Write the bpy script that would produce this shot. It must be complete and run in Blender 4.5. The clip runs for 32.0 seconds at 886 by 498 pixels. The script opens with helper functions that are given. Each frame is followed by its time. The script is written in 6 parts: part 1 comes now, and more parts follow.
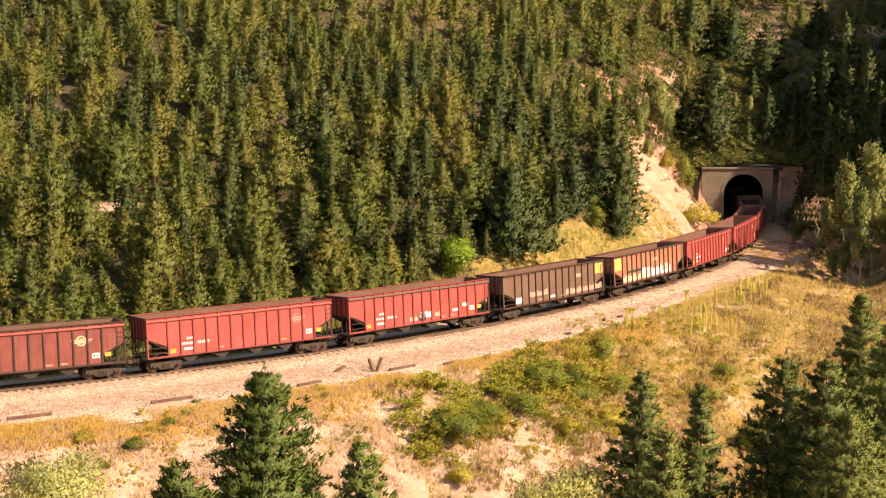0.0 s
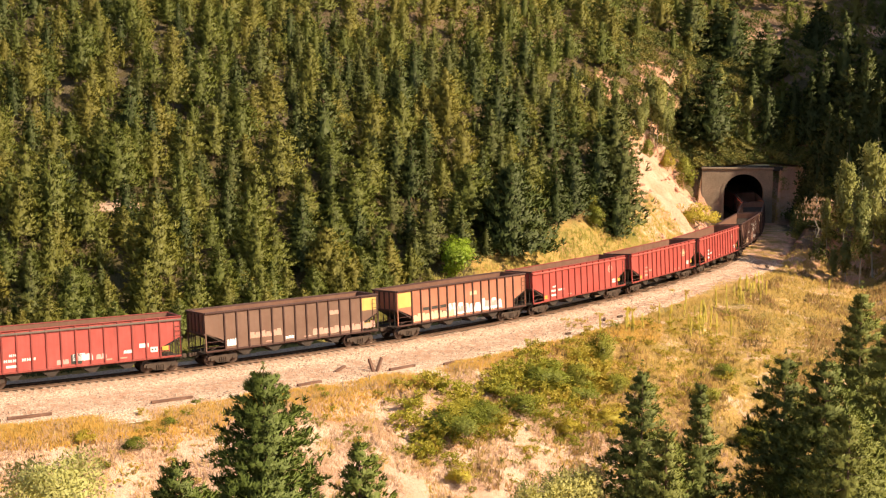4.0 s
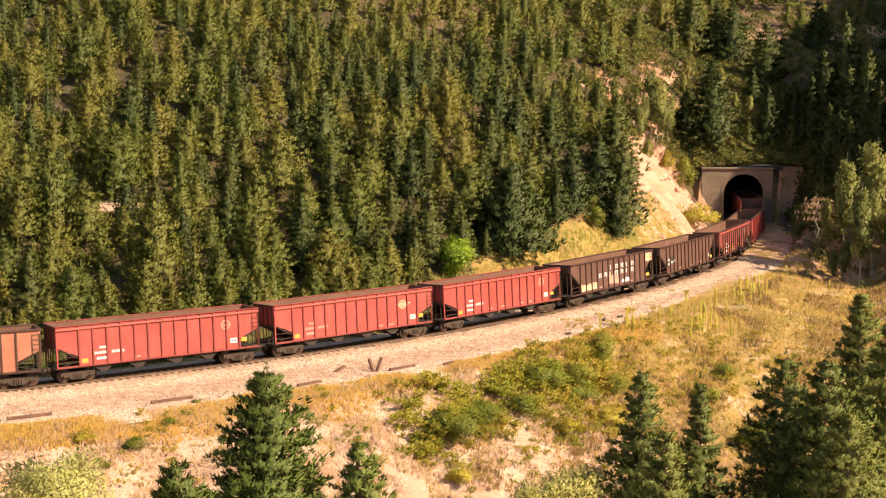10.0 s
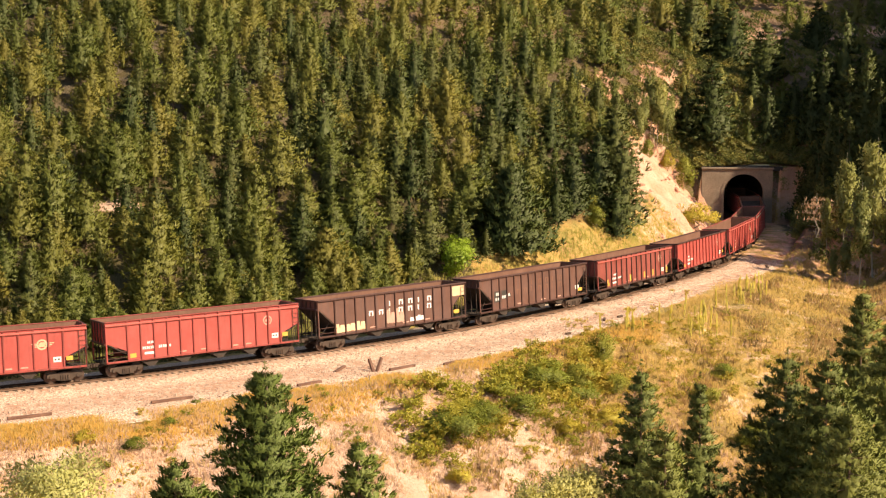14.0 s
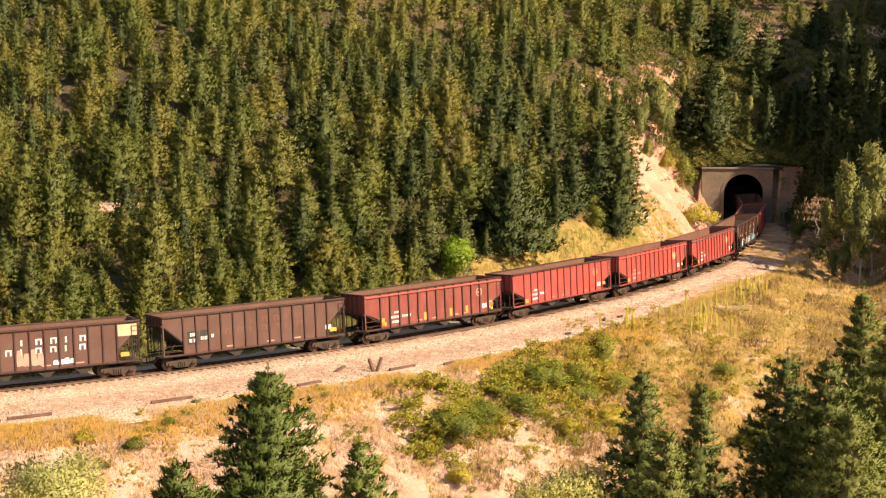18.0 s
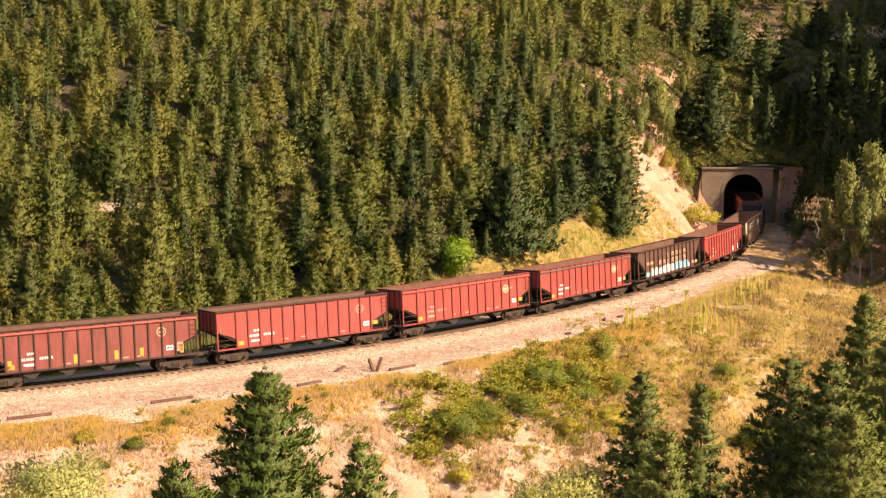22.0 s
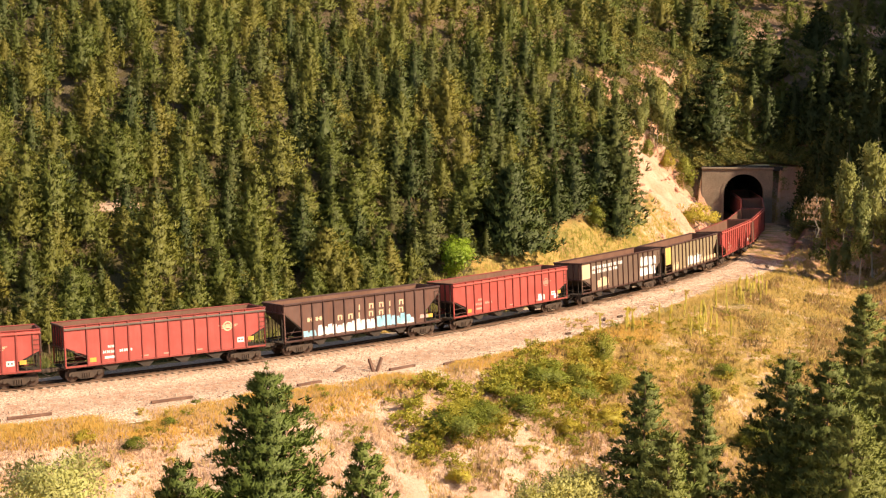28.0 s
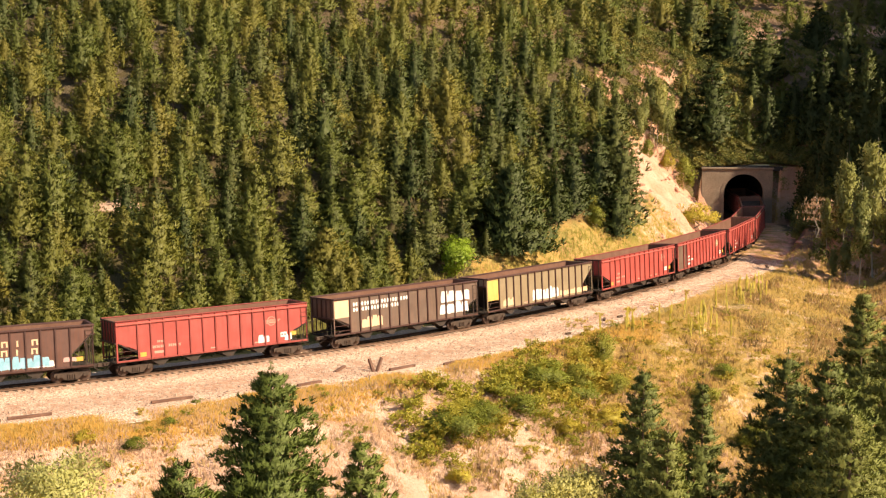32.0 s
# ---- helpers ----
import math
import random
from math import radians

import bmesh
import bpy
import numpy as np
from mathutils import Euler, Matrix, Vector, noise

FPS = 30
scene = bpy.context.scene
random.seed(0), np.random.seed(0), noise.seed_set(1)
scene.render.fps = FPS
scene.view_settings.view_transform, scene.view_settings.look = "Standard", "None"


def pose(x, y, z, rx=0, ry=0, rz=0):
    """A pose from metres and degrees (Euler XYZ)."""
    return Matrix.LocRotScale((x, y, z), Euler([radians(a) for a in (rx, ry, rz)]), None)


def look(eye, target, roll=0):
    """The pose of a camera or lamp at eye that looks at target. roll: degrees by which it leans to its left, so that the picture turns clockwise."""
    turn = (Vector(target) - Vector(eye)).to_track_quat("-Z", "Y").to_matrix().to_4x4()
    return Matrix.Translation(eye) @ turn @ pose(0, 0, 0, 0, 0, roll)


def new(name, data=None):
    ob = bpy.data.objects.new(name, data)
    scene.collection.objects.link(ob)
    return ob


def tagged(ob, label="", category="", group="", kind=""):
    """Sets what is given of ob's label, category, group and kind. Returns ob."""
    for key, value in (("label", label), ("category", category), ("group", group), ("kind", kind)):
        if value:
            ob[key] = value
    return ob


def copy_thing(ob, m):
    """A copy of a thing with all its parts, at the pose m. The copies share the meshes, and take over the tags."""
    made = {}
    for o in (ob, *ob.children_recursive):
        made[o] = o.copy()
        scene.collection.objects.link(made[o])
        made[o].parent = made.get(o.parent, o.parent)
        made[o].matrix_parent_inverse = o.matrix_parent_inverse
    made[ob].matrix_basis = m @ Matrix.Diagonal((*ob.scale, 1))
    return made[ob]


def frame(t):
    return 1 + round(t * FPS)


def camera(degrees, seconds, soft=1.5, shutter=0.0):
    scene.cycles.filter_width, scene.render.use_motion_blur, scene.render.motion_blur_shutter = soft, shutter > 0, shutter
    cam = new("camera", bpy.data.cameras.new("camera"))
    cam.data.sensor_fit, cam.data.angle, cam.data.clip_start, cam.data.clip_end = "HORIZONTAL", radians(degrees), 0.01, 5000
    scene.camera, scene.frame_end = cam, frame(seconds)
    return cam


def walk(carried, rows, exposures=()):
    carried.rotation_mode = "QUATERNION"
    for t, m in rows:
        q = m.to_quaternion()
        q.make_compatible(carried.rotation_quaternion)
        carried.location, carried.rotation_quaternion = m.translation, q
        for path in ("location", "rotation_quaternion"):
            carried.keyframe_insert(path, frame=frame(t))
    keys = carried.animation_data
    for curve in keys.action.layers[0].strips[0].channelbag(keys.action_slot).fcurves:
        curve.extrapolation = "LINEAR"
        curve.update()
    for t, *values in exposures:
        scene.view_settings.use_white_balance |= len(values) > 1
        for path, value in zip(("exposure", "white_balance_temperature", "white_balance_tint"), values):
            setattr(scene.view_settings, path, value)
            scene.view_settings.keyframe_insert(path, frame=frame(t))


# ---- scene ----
# ------------------------------------------------------------------ camera
cam = camera(37.35, 32.0, soft=1.2)
EYE = pose(0, 0, 19.575, 90 - 6.652, 0, 0)
walk(cam, [(0, EYE), (32, EYE)], exposures=[(0, 0.72, 7600, 10), (32, 0.72, 7600, 10)])

# ------------------------------------------------------------------ daylight
SUN_DIR = Vector((0.87 * math.cos(radians(39)), -0.493 * math.cos(radians(39)), math.sin(radians(39))))
sun = new("sun", bpy.data.lights.new("sun", "SUN"))
sun.data.energy, sun.data.angle, sun.data.color = 5.0, radians(0.53), (1.0, 0.85, 0.66)
sun.matrix_world = look(SUN_DIR * 300, (0, 0, 0))
world = bpy.data.worlds.new("sky")
scene.world = world
world.use_nodes = True
sky = world.node_tree.nodes.new("ShaderNodeTexSky")
sky.sky_type, sky.sun_disc = "NISHITA", False
sky.sun_elevation, sky.sun_rotation = radians(39), math.atan2(0.87, -0.493)
world.node_tree.links.new(sky.outputs[0], world.node_tree.nodes["Background"].inputs[0])
world.node_tree.nodes["Background"].inputs[1].default_value = 0.09


# ------------------------------------------------------------------ materials
class Nodes:
    """A short way to write node trees."""

    def __init__(self, name):
        self.m = bpy.data.materials.new(name)
        self.m.use_nodes = True
        self.t = self.m.node_tree
        self.t.nodes.clear()
        self.out = self.t.nodes.new("ShaderNodeOutputMaterial")
        self.tc = self.t.nodes.new("ShaderNodeTexCoord").outputs["Object"]

    def put(self, socket, value):
        if isinstance(value, bpy.types.NodeSocket):
            self.t.links.new(value, socket)
        elif isinstance(value, (tuple, list)) and len(value) == 3 and socket.type == "RGBA":
            socket.default_value = (*value, 1)
        else:
            socket.default_value = value

    def node(self, kind, **ins):
        n = self.t.nodes.new("ShaderNode" + kind)
        for k, v in ins.items():
            self.put(n.inputs[k.replace("_", " ")], v)
        return n

    def stretch(self, sx, sy, sz):
        n = self.node("Mapping")
        self.put(n.inputs["Vector"], self.tc)
        n.inputs["Scale"].default_value = (sx, sy, sz)
        return n.outputs[0]

    def noise(self, scale, detail=4.0, rough=0.6, vec=None):
        n = self.node("TexNoise", Scale=scale, Detail=detail, Roughness=rough)
        self.put(n.inputs["Vector"], vec or self.tc)
        return n.outputs[0]

    def ramp(self, value, a, b):
        n = self.node("MapRange")
        self.put(n.inputs[0], value)
        n.inputs[1].default_value, n.inputs[2].default_value = a, b
        return n.outputs[0]

    def mix(self, fac, a, b, how="MIX"):
        n = self.t.nodes.new("ShaderNodeMix")
        n.data_type, n.blend_type = "RGBA", how
        self.put(n.inputs[0], fac)
        self.put(n.inputs[6], a)
        self.put(n.inputs[7], b)
        return n.outputs[2]

    def math(self, op, a, b=0.0):
        n = self.t.nodes.new("ShaderNodeMath")
        n.operation = op
        self.put(n.inputs[0], a)
        self.put(n.inputs[1], b)
        return n.outputs[0]

    def random(self):
        return self.node("ObjectInfo").outputs["Random"]

    def island(self):
        return self.node("NewGeometry").outputs["Random Per Island"]

    def attribute(self, name):
        n = self.node("Attribute")
        n.attribute_name = name
        return n

    def bump(self, height, strength, distance):
        return self.node("Bump", Height=height, Strength=strength, Distance=distance).outputs[0]

    def finish(self, colour, rough=0.8, metal=0.0, normal=None):
        b = self.node("BsdfPrincipled", Roughness=rough, Metallic=metal)
        self.put(b.inputs["Base Color"], colour)
        if normal:
            self.put(b.inputs["Normal"], normal)
        self.t.links.new(b.outputs[0], self.out.inputs[0])
        return self.m


def rough_mat(name, c1, c2, scale=1.0, fine=12.0, rough=0.85, bump=0.3, dist=0.03, metal=0.0):
    n = Nodes(name)
    big = n.ramp(n.noise(scale), 0.3, 0.7)
    small = n.noise(fine, 3)
    col = n.mix(big, c1, c2)
    col = n.mix(n.math("MULTIPLY", n.ramp(small, 0.35, 0.75), 0.45), col, tuple(c * 0.55 for c in c1))
    return n.finish(col, rough, metal, n.bump(small, bump, dist))


def paint_mat(name, paint, grime, dirty=0.35, rough=0.55):
    """Weathered car paint: faded patches, streaks that run down, grime in patches."""
    n = Nodes(name)
    rnd = n.random()
    shift = n.t.nodes.new("ShaderNodeVectorMath")
    shift.operation = "ADD"
    n.put(shift.inputs[0], n.tc)
    n.put(shift.inputs[1], n.math("MULTIPLY", rnd, 40.0))
    n.tc = shift.outputs[0]
    fade = n.ramp(n.noise(0.8, 3), 0.3, 0.75)
    streak = n.ramp(n.noise(1.0, 5, 0.65, n.stretch(4.0, 4.0, 0.45)), 0.42, 0.75)
    spots = n.ramp(n.noise(7.0, 5, 0.7), 0.55, 0.8)
    col = n.mix(fade, paint, tuple(min(1, c * 1.25 + 0.02) for c in paint))
    col = n.mix(n.math("MULTIPLY", streak, dirty), col, grime)
    col = n.mix(n.math("MULTIPLY", spots, dirty * 0.8), col, (0.16, 0.07, 0.035))
    return n.finish(col, rough, 0.0, n.bump(n.noise(30, 2), 0.12, 0.01))


def leaf_mat(name, dark, light, warm, glow=0.12):
    """Foliage: each leaf or spray its own shade, each tree its own tint."""
    n = Nodes(name)
    tint = n.attribute("tint").outputs["Fac"]
    tree = n.math("FRACT", n.math("ADD", tint, n.random()))
    col = n.mix(n.math("ADD", 0.36, n.math("MULTIPLY", n.island(), 0.20)), dark, light)
    col = n.mix(n.math("MULTIPLY", n.ramp(tree, 0.5, 0.1), 0.42), col, tuple(0.7 * c for c in dark))
    col = n.mix(n.math("MULTIPLY", n.ramp(tree, 0.3, 1.0), 0.48), col, warm)
    d = n.node("BsdfDiffuse", Color=col)
    tr2 = n.node("BsdfTranslucent", Color=col)
    g = n.node("BsdfGlossy", Roughness=0.55)
    n.put(g.inputs["Color"], (0.6, 0.6, 0.5))
    mx = n.node("MixShader", Fac=glow)
    n.t.links.new(d.outputs[0], mx.inputs[1])
    n.t.links.new(tr2.outputs[0], mx.inputs[2])
    mx2 = n.node("MixShader", Fac=0.04)
    n.t.links.new(mx.outputs[0], mx2.inputs[1])
    n.t.links.new(g.outputs[0], mx2.inputs[2])
    n.t.links.new(mx2.outputs[0], n.out.inputs[0])
    return n.m


def ground_mat():
    """Dry grass, bare pinkish soil, gravel, needle duff that also darkens shaded banks; the cover map says which lies
    where.
    """
    n = Nodes("ground_cover")
    cover = n.node("SeparateColor")
    n.put(cover.inputs[0], n.attribute("cover").outputs["Color"])
    soil, green, litter_shade = cover.outputs[0], cover.outputs[1], cover.outputs[2]
    mid, fine, patch, grit = n.noise(0.55, 5), n.noise(4.0, 8, 0.75), n.noise(0.16, 5), n.noise(11.0, 4, 0.7)
    dry = n.mix(n.ramp(mid, 0.32, 0.68), (0.50, 0.29, 0.085), (0.68, 0.44, 0.16))
    dry = n.mix(n.ramp(patch, 0.5, 0.72), dry, (0.40, 0.22, 0.12))
    dry = n.mix(n.math("MULTIPLY", n.ramp(fine, 0.45, 0.7), 0.8), dry, (0.22, 0.15, 0.05))
    grn = n.mix(n.ramp(fine, 0.3, 0.7), (0.13, 0.15, 0.03), (0.30, 0.28, 0.07))
    wet = n.math("MULTIPLY", n.ramp(n.noise(0.22, 5), 0.45, 0.6), green)
    veg = n.mix(wet, dry, grn)
    bare = n.mix(n.ramp(mid, 0.35, 0.68), (0.64, 0.40, 0.285), (0.82, 0.60, 0.47))
    bare = n.mix(n.math("MULTIPLY", n.ramp(fine, 0.50, 0.64), 0.75), bare, (0.40, 0.20, 0.12))
    bare = n.mix(n.math("MULTIPLY", n.ramp(grit, 0.52, 0.7), 0.5), bare, (0.76, 0.62, 0.50))
    edge = n.ramp(n.math("ADD", soil, n.math("MULTIPLY", n.math("SUBTRACT", n.math("ADD", mid, fine), 1.0), 1.3)), 0.40, 0.60)
    red = n.mix(n.ramp(fine, 0.3, 0.7), (0.60, 0.24, 0.15), (0.80, 0.46, 0.32))
    bare = n.mix(n.math("MULTIPLY", n.attribute("cover").outputs["Alpha"], n.ramp(n.noise(0.28, 4), 0.32, 0.62)), bare, red)
    col = n.mix(edge, veg, bare)
    duff = n.mix(n.ramp(fine, 0.35, 0.7), (0.038, 0.034, 0.014), (0.074, 0.060, 0.024))
    col = n.mix(litter_shade, col, duff)
    return n.finish(col, 0.95, 0.0, n.bump(n.math("ADD", fine, n.math("MULTIPLY", grit, 0.5)), 0.9, 0.22))


def stone_mat(name, c1, c2, c3):
    n = Nodes(name)
    r = n.island()
    col = n.mix(r, c1, c2)
    col = n.mix(n.ramp(r, 0.75, 1.0), col, c3)
    return n.finish(col, 0.9)


def ballast_mat():
    n = Nodes("ballast_gravel")
    v = n.node("TexVoronoi", Scale=9.5)
    n.put(v.inputs["Vector"], n.tc)
    cell = n.node("SeparateColor")
    n.put(cell.inputs[0], v.outputs["Color"])
    col = n.mix(cell.outputs[0], (0.42, 0.265, 0.19), (0.86, 0.68, 0.55))
    dirt = n.ramp(n.noise(0.35, 4), 0.48, 0.7)
    worn = n.math("MULTIPLY", n.attribute("tint").outputs["Fac"], n.ramp(n.noise(1.3, 5), 0.3, 0.6))
    col = n.mix(n.math("MAXIMUM", n.math("MULTIPLY", dirt, 0.5), n.math("MULTIPLY", worn, 0.75)), col, (0.38, 0.19, 0.11))
    return n.finish(col, 0.95, 0.0, n.bump(v.outputs["Distance"], 0.9, 0.07))


M = {}
M["ground"] = ground_mat()
M["ballast"] = ballast_mat()
M["stone"] = stone_mat("ballast_stone", (0.36, 0.25, 0.19), (0.62, 0.50, 0.41), (0.20, 0.12, 0.09))
M["rock"] = rough_mat("red_rock", (0.52, 0.24, 0.16), (0.74, 0.50, 0.39), 0.8, 6, 0.95, 0.6, 0.1)
M["steel"] = rough_mat("rusty_rail", (0.10, 0.055, 0.035), (0.16, 0.09, 0.06), 3, 20, 0.6, 0.2, 0.01, 0.4)
M["railtop"] = rough_mat("polished_rail", (0.5, 0.48, 0.45), (0.6, 0.58, 0.55), 3, 30, 0.3, 0.05, 0.003, 0.95)
M["tie"] = rough_mat("creosoted_timber", (0.07, 0.045, 0.03), (0.14, 0.09, 0.06), 2.5, 18, 0.9, 0.5, 0.02)
M["oldtie"] = rough_mat("weathered_timber", (0.12, 0.060, 0.043), (0.23, 0.125, 0.09), 2.0, 22, 0.9, 0.6, 0.02)
M["concrete"] = rough_mat("stained_concrete", (0.20, 0.150, 0.110), (0.34, 0.265, 0.20), 0.5, 5, 0.9, 0.35, 0.04)
M["bore"] = rough_mat("sooty_lining", (0.035, 0.03, 0.028), (0.06, 0.05, 0.045), 0.6, 6, 0.95, 0.5, 0.05)
M["bark"] = rough_mat("conifer_bark", (0.13, 0.085, 0.055), (0.22, 0.14, 0.09), 3, 15, 0.95, 0.7, 0.04)
M["aspenbark"] = rough_mat("pale_bark", (0.36, 0.31, 0.24), (0.46, 0.41, 0.33), 2, 9, 0.85, 0.3, 0.01)
M["deadwood"] = rough_mat("dead_wood", (0.30, 0.24, 0.19), (0.42, 0.36, 0.30), 3, 14, 0.9, 0.3, 0.01)
M["pine"] = leaf_mat("pine_needles", (0.084, 0.110, 0.021), (0.205, 0.226, 0.046), (0.295, 0.220, 0.049), 0.3)
M["spruce"] = leaf_mat("spruce_needles", (0.098, 0.126, 0.032), (0.235, 0.270, 0.074), (0.27, 0.26, 0.058))
# darker copy of the spruce needles: shade on the far trees is in the colour
M["fir"] = leaf_mat("darkened_spruce_needles", (0.036, 0.054, 0.014), (0.090, 0.118, 0.031), (0.125, 0.122, 0.030))
M["near"] = leaf_mat("young_fir_needles", (0.082, 0.120, 0.024), (0.205, 0.265, 0.062), (0.23, 0.25, 0.058))
M["lime"] = leaf_mat("lime_leaves", (0.24, 0.36, 0.03), (0.44, 0.58, 0.07), (0.36, 0.50, 0.05), 0.45)
M["aspen"] = leaf_mat("aspen_leaves", (0.22, 0.25, 0.07), (0.44, 0.43, 0.17), (0.48, 0.42, 0.11), 0.35)
M["paleleaf"] = leaf_mat("pale_leaves", (0.42, 0.44, 0.13), (0.74, 0.72, 0.34), (0.66, 0.54, 0.18), 0.4)
M["wild"] = leaf_mat("wild_undergrowth", (0.07, 0.09, 0.022), (0.20, 0.21, 0.055), (0.40, 0.30, 0.08), 0.25)
M["shrub"] = leaf_mat("shrub_leaves", (0.15, 0.19, 0.028), (0.37, 0.39, 0.070), (0.50, 0.42, 0.08), 0.35)
M["lowshrub"] = leaf_mat("slope_shrub_leaves", (0.24, 0.26, 0.034), (0.60, 0.55, 0.085), (0.70, 0.42, 0.11), 0.35)
M["yellow"] = leaf_mat("yellow_leaves", (0.46, 0.38, 0.05), (0.74, 0.60, 0.11), (0.66, 0.56, 0.12), 0.4)
M["grass"] = leaf_mat("dry_grass", (0.44, 0.28, 0.09), (0.70, 0.48, 0.17), (0.40, 0.31, 0.07), 0.3)
M["gold"] = leaf_mat("golden_grass", (0.56, 0.29, 0.06), (0.84, 0.52, 0.15), (0.56, 0.38, 0.08), 0.3)
M["meadow"] = leaf_mat("meadow_weeds", (0.20, 0.13, 0.045), (0.44, 0.29, 0.10), (0.40, 0.17, 0.09), 0.3)
M["greengrass"] = leaf_mat("green_grass", (0.36, 0.25, 0.055), (0.62, 0.43, 0.12), (0.66, 0.40, 0.13), 0.3)
M["bankgrass"] = leaf_mat("bank_grass", (0.27, 0.25, 0.05), (0.52, 0.46, 0.12), (0.62, 0.44, 0.15), 0.3)
M["twig"] = leaf_mat("dry_brush", (0.44, 0.25, 0.16), (0.72, 0.50, 0.36), (0.56, 0.36, 0.14), 0.2)
M["red"] = paint_mat("faded_red_paint", (0.385, 0.063, 0.055), (0.22, 0.055, 0.045), 0.6)
# grime streaks over a red darkened for the shade along the posts
M["redpost"] = paint_mat("darkened_red_post", (0.27, 0.045, 0.038), (0.12, 0.035, 0.03), 0.6)
M["redgrime"] = paint_mat("grimy_red_paint", (0.24, 0.052, 0.045), (0.10, 0.045, 0.03), 0.75)
M["brown"] = paint_mat("grimy_brown_paint", (0.098, 0.046, 0.037), (0.19, 0.07, 0.04), 0.5, 0.65)
M["grey"] = paint_mat("dusty_grey_paint", (0.150, 0.082, 0.058), (0.16, 0.075, 0.05), 0.50, 0.65)
M["black"] = paint_mat("faded_black_paint", (0.115, 0.075, 0.058), (0.22, 0.12, 0.08), 0.5, 0.6)
M["orange"] = paint_mat("rusty_orange_paint", (0.36, 0.14, 0.088), (0.28, 0.10, 0.05), 0.45, 0.65)
M["olive"] = paint_mat("olive_grey_paint", (0.24, 0.185, 0.115), (0.22, 0.16, 0.09), 0.40, 0.65)
M["yellowpaint"] = paint_mat("yellow_paint", (0.62, 0.40, 0.12), (0.40, 0.20, 0.06), 0.35)
M["cream"] = paint_mat("cream_paint", (0.66, 0.45, 0.30), (0.5, 0.30, 0.2), 0.3)
M["chord"] = paint_mat("pale_red_chord", (0.44, 0.095, 0.080), (0.24, 0.06, 0.05), 0.45)
M["darkchord"] = paint_mat("dark_grey_chord", (0.13, 0.10, 0.085), (0.10, 0.06, 0.05), 0.4)
# near-black base with streaks, much darker than the side sheets
M["post"] = paint_mat("near_black_post", (0.060, 0.022, 0.018), (0.04, 0.02, 0.016), 0.6)
M["inside"] = paint_mat("rusted_inside", (0.155, 0.072, 0.048), (0.12, 0.055, 0.036), 0.6, 0.8)
M["under"] = rough_mat("dirty_underframe", (0.032, 0.023, 0.019), (0.06, 0.042, 0.034), 2, 15, 0.85, 0.3, 0.01)
M["bogie"] = rough_mat("dusty_cast_steel", (0.05, 0.034, 0.027), (0.115, 0.078, 0.06), 2, 14, 0.8, 0.3, 0.01, 0.2)
M["wheel"] = rough_mat("worn_wheel_steel", (0.08, 0.05, 0.04), (0.14, 0.09, 0.07), 3, 16, 0.6, 0.2, 0.01, 0.5)
M["white"] = rough_mat("chalky_white_paint", (0.76, 0.74, 0.74), (0.84, 0.83, 0.84), 2, 14, 0.7, 0.05, 0.002)
M["patch"] = rough_mat("black_patch_paint", (0.035, 0.032, 0.03), (0.06, 0.055, 0.05), 2, 14, 0.6, 0.05, 0.002)
M["pink"] = rough_mat("pink_spray_paint", (0.62, 0.34, 0.33), (0.66, 0.42, 0.38), 2, 14, 0.7, 0.05, 0.002)
M["blue"] = rough_mat("pale_blue_spray_paint", (0.20, 0.46, 0.62), (0.36, 0.60, 0.74), 2, 14, 0.7, 0.05, 0.002)
M["yellowmark"] = rough_mat("yellow_mark_paint", (0.66, 0.36, 0.06), (0.72, 0.42, 0.10), 2, 14, 0.7, 0.05, 0.002)
M["faint"] = rough_mat("worn_white_paint", (0.55, 0.30, 0.24), (0.62, 0.38, 0.31), 2, 14, 0.7, 0.05, 0.002)


# ------------------------------------------------------------------ mesh helpers
def link(name, bm, material, parent=None):
    me = bpy.data.meshes.new(name)
    bm.to_mesh(me)
    bm.free()
    me.materials.append(material)
    ob = new(name, me)
    ob.parent = parent
    return ob


def part(name, bm, material, parent, label=""):
    return tagged(link(name, bm, material, parent), label)


def mesh_np(name, verts, faces, material, parent=None, tint=None, smooth=False, normals=None):
    """A mesh from arrays of places and of faces with equal corners."""
    verts, faces = np.asarray(verts, np.float32), np.asarray(faces, np.int32)
    me = bpy.data.meshes.new(name)
    k = faces.shape[1]
    me.vertices.add(len(verts))
    me.vertices.foreach_set("co", verts.ravel())
    me.loops.add(faces.size)
    me.loops.foreach_set("vertex_index", faces.ravel())
    me.polygons.add(len(faces))
    me.polygons.foreach_set("loop_start", np.arange(0, faces.size, k, dtype=np.int32))
    if smooth:
        me.polygons.foreach_set("use_smooth", np.ones(len(faces), bool))
    me.update(calc_edges=True)
    if tint is not None:
        a = me.attributes.new("tint", "FLOAT", "POINT")
        a.data.foreach_set("value", np.broadcast_to(np.asarray(tint, np.float32), len(verts)).copy())
    if normals is not None:
        a = me.attributes.new("custom_normal", "FLOAT_VECTOR", "POINT")
        a.data.foreach_set("vector", np.asarray(normals, np.float32).ravel())
    me.materials.append(material)
    ob = new(name, me)
    ob.parent = parent
    return ob


def box(bm, x0, x1, y0, y1, z0, z1, bevel=0.0):
    m = Matrix.LocRotScale(((x0 + x1) / 2, (y0 + y1) / 2, (z0 + z1) / 2), None, (abs(x1 - x0), abs(y1 - y0), abs(z1 - z0)))
    r = bmesh.ops.create_cube(bm, size=1, matrix=m)
    if bevel:
        edges = list({e for v in r["verts"] for e in v.link_edges})
        bmesh.ops.bevel(bm, geom=edges, offset=bevel, segments=1, affect="EDGES")
    return bm


